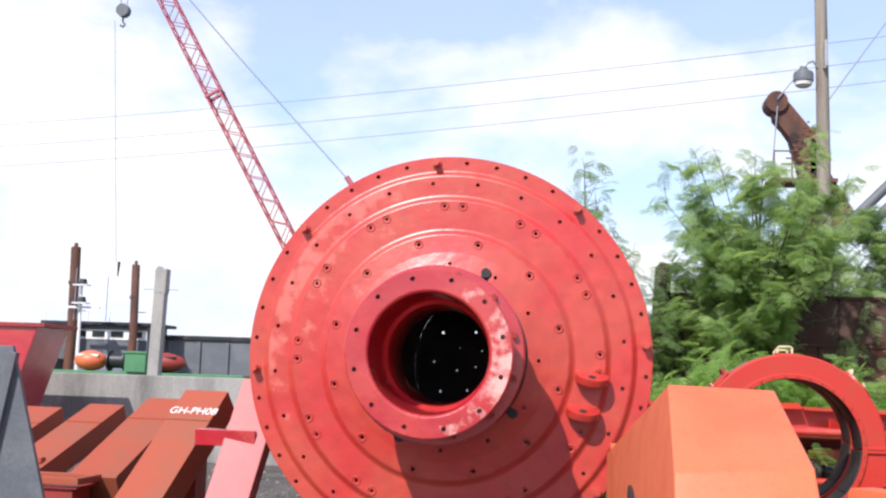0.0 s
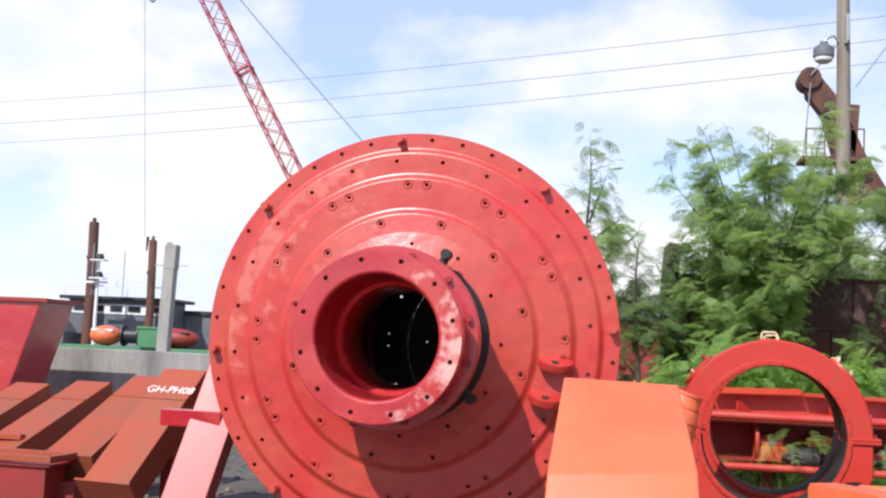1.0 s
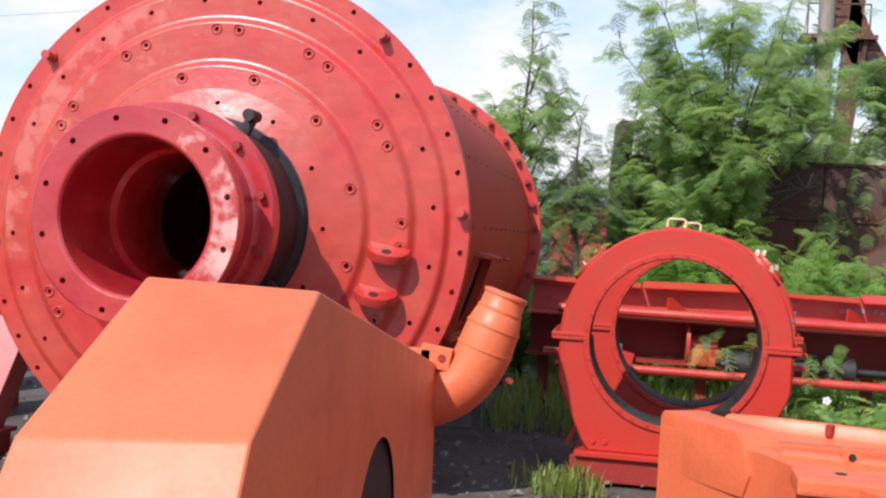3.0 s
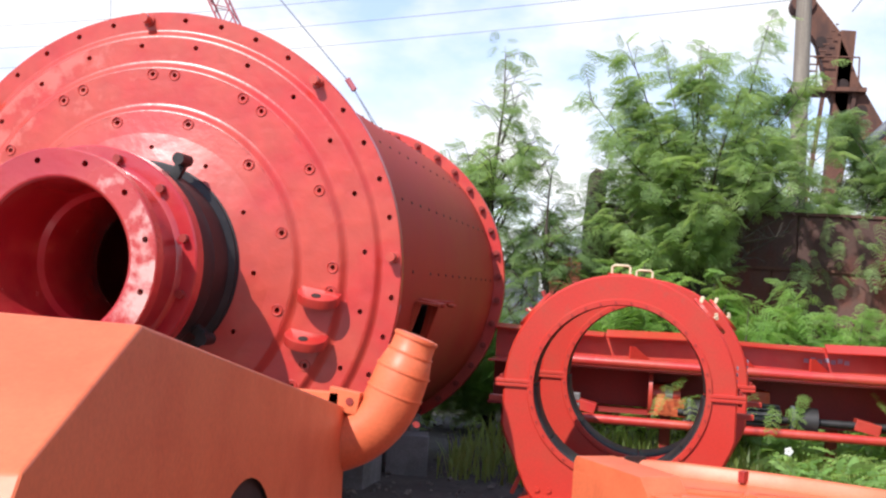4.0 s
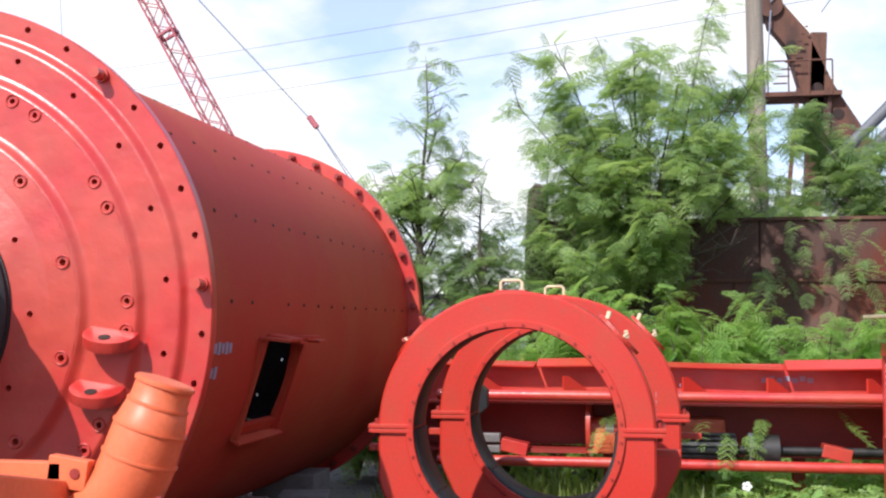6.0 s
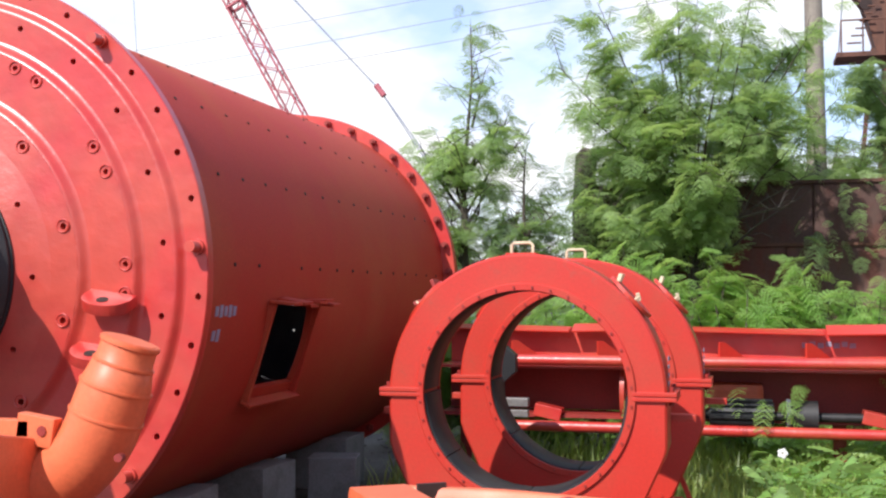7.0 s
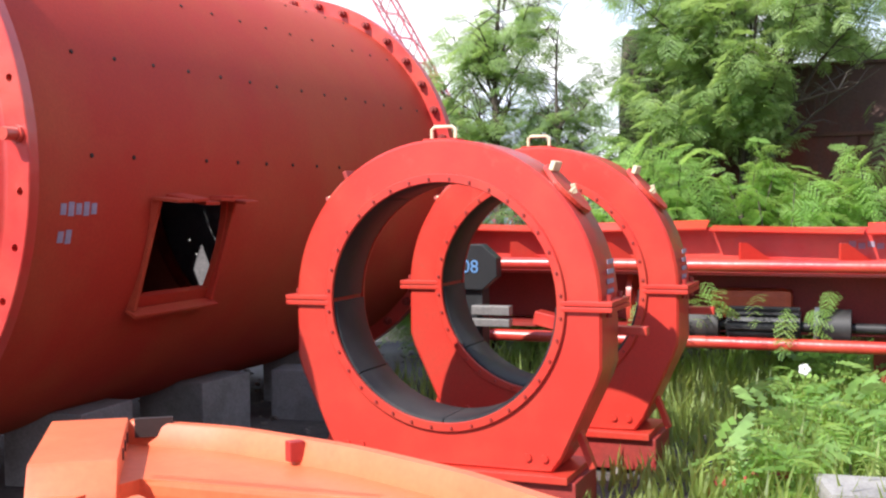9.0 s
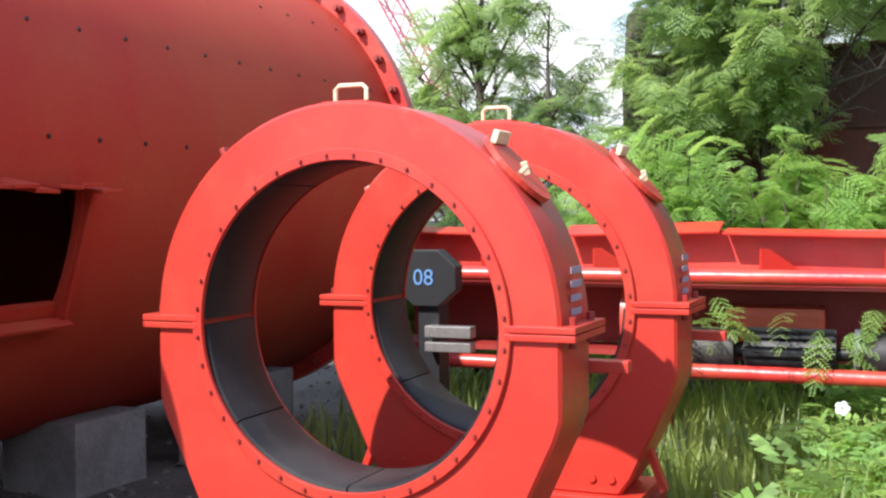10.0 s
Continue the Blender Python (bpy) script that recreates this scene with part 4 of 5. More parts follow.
def build_screen():
    s = thing("screen_box", (0, 0, 0), "red steel box with perforated dark screen panels and a flat lid", "screen box")
    x0, y0, w, d, h = 5.06, 2.6, 0.9, 0.8, 1.42
    for x in (x0, x0 + w / 2, x0 + w):
        for y in (y0, y0 + d):
            part("post", box((0.07, 0.07, h), (x, y, h / 2), bevel=0.006), RED, s)
    for z in (0.10, 0.74, 1.38):
        part("cross_bar", box((w + 0.09, 0.08, 0.09), (x0 + w / 2, y0 - 0.006, z), bevel=0.006), RED, s)
        part("cross_bar", box((0.08, d, 0.09), (x0 - 0.006, y0 + d / 2, z), bevel=0.006), RED, s)
    part("hood", box((w + 0.0, d, 0.16), (x0 + w / 2, y0 + d / 2, 1.50), bevel=0.01), DARKRED, s)
    part("lid", box((w + 0.24, d + 0.2, 0.022), (x0 + w / 2 - 0.02, y0 + d / 2, 1.605), bevel=0.004), PALE, s, "flat pale metal lid")
    n = 9
    for z0 in (0.16, 0.80):
        for k in range(2):
            bx = x0 + 0.035 + k * w / 2
            bm = bmesh.new()
            cw, ch = (w / 2 - 0.07) / n, 0.52 / 12
            for i in range(n + 1):
                box((0.021, 0.008, 0.52), (bx + i * cw, y0 - 0.012, z0 + 0.26), bm=bm)
            for j in range(13):
                box((w / 2 - 0.07, 0.008, 0.021), (bx + (w / 2 - 0.07) / 2, y0 - 0.0165, z0 + j * ch), bm=bm)
            tagged(part("screen_grid", bm, WHITE, s, "pale perforated screen"), "pale perforated screen", kind="stuff")
            # dark sheet behind the grid, coloured as the shade in its gaps
            part("screen_shade_sheet", box((w / 2 - 0.07, 0.006, 0.52), (bx + (w / 2 - 0.07) / 2, y0 + 0.01, z0 + 0.26)), HOLE, s)
        bm = bmesh.new()
        for i in range(n + 1):
            box((0.008, 0.040, 0.52), (x0 - 0.012, y0 + 0.04 + i * (d - 0.08) / n, z0 + 0.26), bm=bm)
        for j in range(13):
            box((0.008, d - 0.08, 0.021), (x0 - 0.0165, y0 + d / 2, z0 + j * 0.52 / 12), bm=bm)
        tagged(part("screen_grid", bm, WHITE, s, "pale perforated screen"), "pale perforated screen", kind="stuff")
        part("screen_shade_sheet", box((0.006, d - 0.08, 0.52), (x0 + 0.01, y0 + d / 2, z0 + 0.26)), HOLE, s)


build_screen()


# ---- rusty plate wall, post and pole behind ----
def build_plate_wall():
    w = tagged(new("wall_rusty"), "old rusty steel plate wall, half overgrown", "wall", kind="structure")
    part("backing", box((8.6, 0.14, 2.76), (6.4, 8.22, 1.35)), RUST, w)
    rng = random.Random(5)
    for j in range(4):
        x = 2.15
        while x < 10.4:
            ln = rng.uniform(1.2, 2.2)
            ln = min(ln, 10.65 - x)
            part("plate", box((ln - 0.02, 0.03, 0.655), (x + ln / 2, 8.135 - rng.uniform(0, 0.012), 0.34 + j * 0.68), (rng.uniform(-0.6, 0.6), 0, 0), 0.006), WALLRUST, w)
            x += ln
    for j in range(4):
        part("seam_bar", box((8.5, 0.035, 0.035), (6.4, 8.10, 0.68 * (j + 1))), RUST, w)


build_plate_wall()


def build_blocker_wall():
    """Unseen plain plate wall on the side of the screen box, added to block low skylight."""
    w = tagged(new("wall_light_blocker"), "unseen plain rusty plate wall added to block low skylight", "wall", kind="structure")
    for k in range(9):
        part("panel", box((0.12, 2.48, 4.6), (11.2, -13.2 + 2.5 * k, 2.25), bevel=0.01), WALLRUST, w)
        part("wall_post", box((0.16, 0.14, 4.7), (11.1, -14.45 + 2.5 * k, 2.3), bevel=0.01), RUST, w)


build_blocker_wall()


def wood_post():
    p = thing("wooden_post", (2.16, 8.02, 0), "dark old wooden post standing before the bushes", "post")
    part("shaft", tube([(0, 0, 0), (0.02, 0, 1.2), (-0.01, 0, 2.4), (0.02, 0.0, 3.06), (0.05, 0, 3.14)], [0.15, 0.14, 0.13, 0.12, 0.07], 10), BARK, p, "", True)
    q = thing("brick_stump", (2.75, 8.0, 0), "dark rust-brown pillar stump half hidden by leaves", "pillar")
    part("shaft", box((0.75, 0.4, 2.3), (0, 0, 1.15), bevel=0.03), RUST, q)


wood_post()


def utility_pole():
    p = thing("utility_pole", (4.72, 9.6, 0), "weathered wooden utility pole carrying a street lamp", "pole")
    part("shaft", tube([(0.05, 0, 0), (0.03, 0, 3), (0, 0, 6), (-0.06, 0, 9.5)], [0.125, 0.115, 0.10, 0.085], 14), WOOD, p, "", True, 60)
    part("insulator_bracket", box((0.05, 0.14, 0.42), (0.02, -0.14, 6.62), bevel=0.01), STEEL, p)
    part("bolt", rod((0, -0.2, 6.4), (0, 0.2, 6.4), 0.02, seg=8), STEEL, p)
    l = thing("street_lamp", (4.72, 9.6, 0), "grey metal street lamp on a short arm on the pole", "street lamp")
    part("arm", tube([(-0.08, -0.06, 6.42), (-0.16, -0.08, 6.52), (-0.28, -0.1, 6.47), (-0.31, -0.1, 6.40)], 0.018, 8), STEEL, l, "", True)
    bm = lathe([(0.0, 0.0), (0.05, 0.0), (0.075, -0.06), (0.14, -0.09), (0.155, -0.13), (0.155, -0.24), (0.145, -0.25), (0.0, -0.25)], 24, False)
    ob = part("shade", bm, GREY, l, "grey bell-shaped lamp shade", True)
    ob.matrix_basis = Matrix.Translation((-0.31, -0.1, 6.43)) @ pose(0, 0, 0, 90, 0, 0)
    ob = part("glass_bowl", lathe([(0.14, 0), (0.13, -0.05), (0.08, -0.085), (0.0, -0.095)], 24, False), WHITE, l, "pale lamp bowl", True)
    ob.matrix_basis = Matrix.Translation((-0.31, -0.1, 6.18)) @ pose(0, 0, 0, 90, 0, 0)


utility_pole()


def power_lines():
    for k, (zl, zr) in enumerate(((15.9, 12.9), (14.4, 12.3), (13.1, 11.7))):
        pts = []
        for i in range(25):
            t = i / 24
            x, y = -60 + 85 * t, 62 - 40 * t
            z = zl + (zr - zl) * t - 4 * t * (1 - t) * 1.2
            pts.append((x, y, z))
        ob = part("power_line", tube(pts, 0.013, 5), CABLE)
        tagged(ob, "thin black overhead power line", "cable", "power lines")


power_lines()


# ---- trees, bushes and grass ----
def frond_template(pairs, length, leaf, width, droop):
    v, f = [], []
    for i in range(pairs):
        t = (i + 0.6) / pairs
        x, z = length * t, -droop * t * t
        s = leaf * (0.55 + 0.75 * math.sin(math.pi * min(1, t * 0.9 + 0.12)))
        for side in (-1, 1):
            k = len(v)
            w = width * s / leaf
            tip = (x + s * 0.38, side * s, z - s * 0.28)
            v += [(x - w * 0.3, 0, z), (x + s * 0.2 - w, side * s * 0.5, z - s * 0.05), tip, (x + s * 0.2 + w, side * s * 0.5, z - s * 0.05)]
            f.append((k, k + 1, k + 2, k + 3))
    return np.array(v), np.array(f)


def spray_template(pairs, length, reach, droop, seed):
    """A twice-feathered leaf: pinnae in pairs along a drooping stalk, each with small paired leaflets."""
    rng = random.Random(seed)
    v, f = [], []
    stalks = [(0.15 + 0.8 * i / (pairs - 1), side) for i in range(pairs) for side in (-1, 1)] + [(1.0, 0)]
    for t, side in stalks:
        base = Vector((length * t, 0, -droop * t * t))
        way = Vector((0.55, side * 0.85, -0.18 + rng.uniform(-.15, .1))) if side else Vector((1, 0, -2 * droop))
        way.normalize()
        across = way.cross(Vector((0, 0, 1))).normalized()
        ln = reach * (0.65 + 0.5 * math.sin(math.pi * min(1, 0.25 + 0.65 * t))) * rng.uniform(0.85, 1.1)
        n = 5
        for i in range(n):
            p = base + way * ln * (i + 0.4) / n + Vector((0, 0, -0.22 * ln * ((i + 0.4) / n) ** 2))
            w = ln * 0.30 * (1.15 - 0.6 * abs((i + 0.5) / n - 0.45))
            for q in (-1, 1):
                k = len(v)
                tip = p + across * q * w + way * w * 0.55 + Vector((0, 0, -0.2 * w))
                mid = p.lerp(tip, 0.5)
                v += [p, mid - way * ln * 0.085, tip, mid + way * ln * 0.085]
                f.append((k, k + 1, k + 2, k + 3))
    return np.array([tuple(p) for p in v]), np.array(f)


def scatter(templates, mats):
    """Joins many turned copies of leaf templates into one list of points and faces."""
    vs, fs, base = [], [], 0
    for (v, f), m in zip(templates, mats):
        m = np.array(m)
        vs.append(v @ m[:3, :3].T + m[:3, 3])
        fs.append(f + base)
        base += len(v)
    return np.concatenate(vs), np.concatenate(fs)


def fast_mesh(name, v, f, mat):
    me = bpy.data.meshes.new(name)
    me.vertices.add(len(v))
    me.vertices.foreach_set("co", np.asarray(v, np.float32).ravel())
    me.loops.add(f.size)
    me.loops.foreach_set("vertex_index", f.astype(np.int32).ravel())
    me.polygons.add(len(f))
    me.polygons.foreach_set("loop_start", np.arange(0, f.size, f.shape[1], dtype=np.int32))
    me.materials.append(mat)
    me.update(calc_edges=True)
    me.validate()
    return me


def branch_tree(name, at, trunk_h, limbs, spread, height, fronds, size, mat, label, seed, lean=(0, 0), low=0.25, skirt=0.0):
    """A light feathery tree: forked limbs, twigs on them, fronds along the twigs."""
    rng = random.Random(seed)
    t = thing(name, at, label, "tree")
    bm = bmesh.new()
    tips = []
    top = Vector((lean[0], lean[1], trunk_h))
    tube([(0, 0, 0), (lean[0] * 0.3, lean[1] * 0.3, trunk_h * 0.5), top], [0.07, 0.055, 0.045], 8, bm)
    if not skirt:
        tube([top] + [(0.05 * math.sin(z * 2), 0.04 * math.cos(z * 3), z) for z in (trunk_h + (height - trunk_h) * k / 6 for k in range(1, 7))], [0.045, 0.038, 0.031, 0.025, 0.018, 0.011, 0.005], 7, bm)
        for k in range(18):
            z = height - (height - trunk_h) * 0.62 * rng.random() ** 1.3
            p = Vector((0.05 * math.sin(z * 2), 0.04 * math.cos(z * 3), z))
            d = Vector((rng.gauss(0, 1), rng.gauss(0, 1), rng.uniform(0.1, 1.2))).normalized() * (0.16 + 0.3 * (height - z)) * rng.uniform(0.7, 1.5)
            tube([p, p + d * 0.6, p + d], [0.006, 0.004, 0.002], 4, bm)
            tips.append((p, p + d))
    for i in range(limbs):
        a = 2 * math.pi * (i + rng.uniform(-.3, .3)) / limbs
        slim = not skirt
        reach = spread * rng.uniform(0.12 if slim else 0.45, 1.0)
        z = trunk_h + (height - trunk_h) * (rng.uniform(0.25, 1.0) * (1.0 - 0.55 * reach / spread) if slim else rng.uniform(low, 1.0) * (1.0 - 0.35 * reach / spread))
        start = top * rng.uniform(0.6 if skirt else 0.35, 1.0)
        if slim:
            start = Vector((0.05 * math.sin(z * 2), 0.04 * math.cos(z * 3), max(0.4, z - 0.8 * reach - 0.15)))
        end = Vector((lean[0] + reach * math.cos(a), lean[1] + reach * math.sin(a) * 0.8, z))
        mid = start.lerp(end, 0.5) + Vector((rng.uniform(-.1, .1), rng.uniform(-.1, .1), 0.12 * (z - start.z)))
        tube([start, mid, end], [0.020, 0.011, 0.003], 6, bm)
        tips += [(start.lerp(mid, 0.7), mid), (mid, mid.lerp(end, 0.6)), (mid.lerp(end, 0.4), end), (mid.lerp(end, 0.75), end)]
        for k in range(11):
            u = rng.uniform(0.15, 1.0)
            p = start.lerp(mid, u * 2) if u < 0.5 else mid.lerp(end, u * 2 - 1)
            d = Vector((rng.gauss(0, 1), rng.gauss(0, 1), rng.uniform(-0.2, 1.3))).normalized() * rng.uniform(0.25, 0.6) * spread * 0.5
            tube([p, p + d * 0.6 + Vector((0, 0, 0.04)), p + d], [0.006, 0.004, 0.002], 4, bm)
            tips.append((p, p + d))
    part("trunk", bm, BARK, t, "thin forked grey-brown trunk and limbs", True)
    kinds = [spray_template(4 + k % 2, size * 1.9, size * 0.95, size * d, 40 + k) for k, d in enumerate((0.3, 0.6, 0.9, 1.2))]
    temps, mats = [], []
    fronds = int(fronds * 0.24)
    heavy = [rng.choice((0.2, 0.6, 1.0, 2.0)) for _ in tips]
    for _ in range(fronds):
        p, q = rng.choices(tips, heavy)[0]
        at_ = p.lerp(q, rng.uniform(0.1, 1.08)) + Vector((rng.gauss(0, .065), rng.gauss(0, .065), rng.gauss(0, .065)))
        if at_.z < skirt + 0.25 * rng.random() + (0.9 if skirt and at_.x > 0.35 else 0):
            continue
        s = rng.uniform(0.6, 1.25)
        m = Matrix.Translation(at_) @ Euler((rng.gauss(0, 0.35), rng.gauss(0.1, 0.4), math.atan2(at_.y - lean[1], at_.x - lean[0]) + rng.gauss(0, 1.0))).to_matrix().to_4x4() @ Matrix.Scale(s, 4)
        temps.append(rng.choice(kinds))
        mats.append(m)
    v, f = scatter(temps, mats)
    ob = new("crown", fast_mesh("crown", v, f, mat))
    ob.parent = t
    tagged(ob, "open feathery crown of small green leaflets")


branch_tree("tree", (1.00, 7.2, 0), 1.2, 28, 1.3, 4.4, 4000, 0.088, LEAF_A, "slender young tree with feathery green leaves, sky showing through", 11, (0.0, 0.0), 0.0)
branch_tree("tree", (1.72, 6.9, 0), 0.9, 14, 0.7, 3.0, 1500, 0.09, LEAF_B, "small feathery green sapling beside the wooden post", 12, (0.0, 0.0), 0.0)
branch_tree("tree", (3.35, 7.2, 0), 2.2, 42, 1.5, 5.4, 14500, 0.098, LEAF_A, "broad bushy tree with dense light green feathery leaves", 13, (0.05, 0.0), 0.0, 1.8)
branch_tree("tree", (4.9, 9.2, 0), 2.4, 22, 1.2, 4.0, 7000, 0.10, LEAF_A, "round light green tree standing behind the utility pole", 17, (0.0, 0.0), 0.0, 2.3)
branch_tree("tree", (6.4, 9.3, 0), 2.5, 26, 1.6, 4.7, 9500, 0.105, LEAF_B, "low spreading tree with dark green leaves over the rusty wall", 14, (0.0, 0.0), 0.05, 2.3)
branch_tree("tree", (0.25, 8.3, 0), 1.0, 14, 0.9, 3.0, 900, 0.09, LEAF_B, "small feathery tree behind the drum", 15)
branch_tree("tree", (8.6, 9.3, 0), 2.2, 16, 1.5, 4.6, 4500, 0.13, LEAF_B, "spreading dark green tree along the rusty wall", 16)


def yellow_machine():
    y = thing("yellow_machine", (1.8, 10.2, 0), "small yellow machine far behind the bushes", "machine")
    part("body", box((0.34, 0.3, 0.6), (0, 0, 0.72), bevel=0.04), YELLOW, y)
    part("cap", box((0.24, 0.24, 0.16), (0.03, 0, 1.10), bevel=0.03), YELLOW, y)
    part("base", box((0.7, 0.6, 0.42), (0, 0, 0.21), bevel=0.02), DARK, y)


yellow_machine()


def bush_bank():
    rng = random.Random(21)
    kinds = [spray_template(6, 0.22, 0.085, 0.22 * d, 60 + k) for k, d in enumerate((0.4, 0.7, 1.0))]
    for k in range(14):
        x, y = 0.6 + k * 0.55 + rng.uniform(-.12, .12), rng.uniform(5.7, 6.6)
        h = rng.uniform(1.55, 2.0) if k > 2 else rng.uniform(1.2, 1.5)
        b = thing("bush", (x, y, 0), "bright green fern-leaved bush behind the red frame", "bush", "bushes along the frame")
        bm = bmesh.new()
        temps, mats = [], []
        for i in range(11):
            a, r = rng.uniform(0, 6.3), rng.uniform(0.15, 0.6)
            tip = Vector((r * math.cos(a), r * math.sin(a), h * rng.uniform(0.55, 1.0)))
            tube([(0, 0, 0), tip * 0.55 + Vector((0, 0, 0.1)), tip], [0.014, 0.010, 0.004], 5, bm)
            for _ in range(62):
                u = rng.uniform(0.3, 1.05)
                p = tip * u + Vector((rng.gauss(0, .07), rng.gauss(0, .07), rng.gauss(0, .05)))
                m = Matrix.Translation(p) @ Euler((rng.gauss(0, .35), rng.gauss(0.05, .3), a + rng.gauss(0, 0.9))).to_matrix().to_4x4() @ Matrix.Scale(rng.uniform(.6, 1.15), 4)
                temps.append(rng.choice(kinds))
                mats.append(m)
        part("stem", bm, BARK, b)
        v, f = scatter(temps, mats)
        ob = new("foliage", fast_mesh("foliage", v, f, LEAF_C))
        ob.parent = b
    # creepers hanging over the wall and sprays through the frame
    for name, label, spots, n, mat in (("creeper", "dark green creeper hanging over the rusty wall", [(4.75 + 0.36 * i, 7.85 - 0.3 * rng.random(), rng.uniform(1.5, 2.9)) for i in range(16)], 16, LEAF_A),
                                       ("weed_spray", "green fern sprays growing through the red frame", [(rng.uniform(3.1, 5.0), rng.uniform(4.22, 4.4), rng.uniform(0.68, 0.86)) for i in range(10)], 2, LEAF_C)):
        temps, mats = [], []
        for sx, sy, sz in spots:
            for _ in range(n):
                p = Vector((sx + rng.gauss(0, .25 if n > 10 else .08), sy + rng.gauss(0, .12 if n > 10 else .03), sz + rng.gauss(0, .22 if n > 10 else .03)))
                m = Matrix.Translation(p) @ Euler((rng.gauss(0, .3), rng.gauss(0.15, .3), rng.uniform(3.5, 6.0))).to_matrix().to_4x4() @ Matrix.Scale(rng.uniform(.6, 1.0), 4)
                temps.append(rng.choice(kinds))
                mats.append(m)
        v, f = scatter(temps, mats)
        ob = new(name, fast_mesh(name, v, f, mat))
        tagged(ob, label, "plant", kind="stuff")


bush_bank()


def ivy():
    rng = random.Random(77)
    kind = spray_template(4, 0.16, 0.08, 0.08, 70)
    mats = []
    for _ in range(280):
        z = rng.uniform(0.8, 3.1)
        p = (2.16 + rng.gauss(0.05, 0.34), 7.8 - 0.12 * rng.random(), z)
        mats.append(Matrix.Translation(p) @ Euler((rng.gauss(0, .5), rng.gauss(.2, .4), rng.uniform(3.6, 5.8))).to_matrix().to_4x4() @ Matrix.Scale(rng.uniform(.7, 1.3), 4))
    v, f = scatter([kind] * len(mats), mats)
    tagged(new("ivy", fast_mesh("ivy", v, f, LEAF_B)), "dark green ivy climbing the wooden post", "plant", kind="stuff")


ivy()


def grass_patch():
    rng = np.random.default_rng(8)
    v, f = [], []
    spots = []
    for _ in range(9000):
        spots.append((rng.uniform(3.3, 7.5), rng.uniform(1.2, 6.2), rng.uniform(0.08, 0.32)))
    for _ in range(1500):
        spots.append((rng.uniform(1.2, 3.6), rng.uniform(3.0, 6.2), rng.uniform(0.10, 0.35)))
    for _ in range(260):
        spots.append((rng.normal(2.05, 0.12), rng.normal(1.0, 0.12), rng.uniform(0.05, 0.18)))
    for x, y, h in spots:
        if 3.3 < x < 3.75 and y < 2.9:
            h *= 0.5
        a, bend, w = rng.uniform(0, 6.3), h * rng.uniform(0.15, 0.6), rng.uniform(0.004, 0.011)
        dx, dy = math.cos(a), math.sin(a)
        k = len(v)
        v += [(x - dy * w, y + dx * w, -0.02), (x + dy * w, y - dx * w, -0.02), (x + dx * bend * .4 + dy * w, y + dy * bend * .4 - dx * w, h * .6), (x + dx * bend * .4 - dy * w, y + dy * bend * .4 + dx * w, h * .6), (x + dx * bend, y + dy * bend, h)]
        f += [(k, k + 1, k + 2, k + 3), (k + 3, k + 2, k + 4)]
    tagged(new("grass", mesh_of("grass", v, f, GRASS)), "tall light green grass and weeds in sun", "grass", kind="stuff")
    kinds = [frond_template(5, 0.2, 0.07, 0.02, 0.08)]
    r2 = random.Random(9)
    temps, mats = [], []
    for _ in range(1500):
        p = (r2.uniform(3.95, 7.0), r2.uniform(1.6, 6.0), r2.uniform(0.05, 0.34))
        mats.append(Matrix.Translation(p) @ Euler((r2.gauss(0, .4), r2.gauss(0, .4), r2.uniform(0, 6.3))).to_matrix().to_4x4() @ Matrix.Scale(r2.uniform(.6, 1.2), 4))
        temps.append(kinds[0])
    vv, ff = scatter(temps, mats)
    tagged(new("weeds", fast_mesh("weeds", vv, ff, LEAF_C)), "low broad-leaved green weeds among grass", "weeds", kind="stuff")
    s = thing("stone_slab", (4.6, 1.6, 0.0), "pale broken concrete slab lying in the grass", "slab", turn=18)
    part("body", box((0.42, 0.3, 0.20), (0, 0, 0.10), (4, 3, 0), 0.03), CONCRETE, s)
    for x, y in ((3.95, 2.0), (4.15, 2.1)):
        q = thing("scrap_fitting", (x, y, 0), "small rusty red scrap fitting lying in the grass", "scrap")
        bm = rod((-0.08, 0, 0.05), (0.08, 0.03, 0.06), 0.045, seg=12)
        rod((-0.1, 0, 0.05), (-0.08, 0, 0.05), 0.07, seg=12, bm=bm)
        part("body", bm, DARKRED, q)
    w = thing("white_flower", (4.15, 4.02, 0), "small white flower on a thin stalk", "flower")
    part("stalk", rod((0, 0, 0), (0.01, 0, 0.33), 0.004, seg=5), GRASS, w)
    bm = bmesh.new()
    for k in range(5):
        a = 2 * math.pi * k / 5
        bmesh.ops.create_uvsphere(bm, u_segments=8, v_segments=5, radius=1, matrix=Matrix.Translation((0.022 * math.cos(a), -0.01, 0.335 + 0.022 * math.sin(a))) @ Matrix.Diagonal((0.018, 0.006, 0.018, 1)))
    part("petals", bm, WHITE, w)


grass_patch()


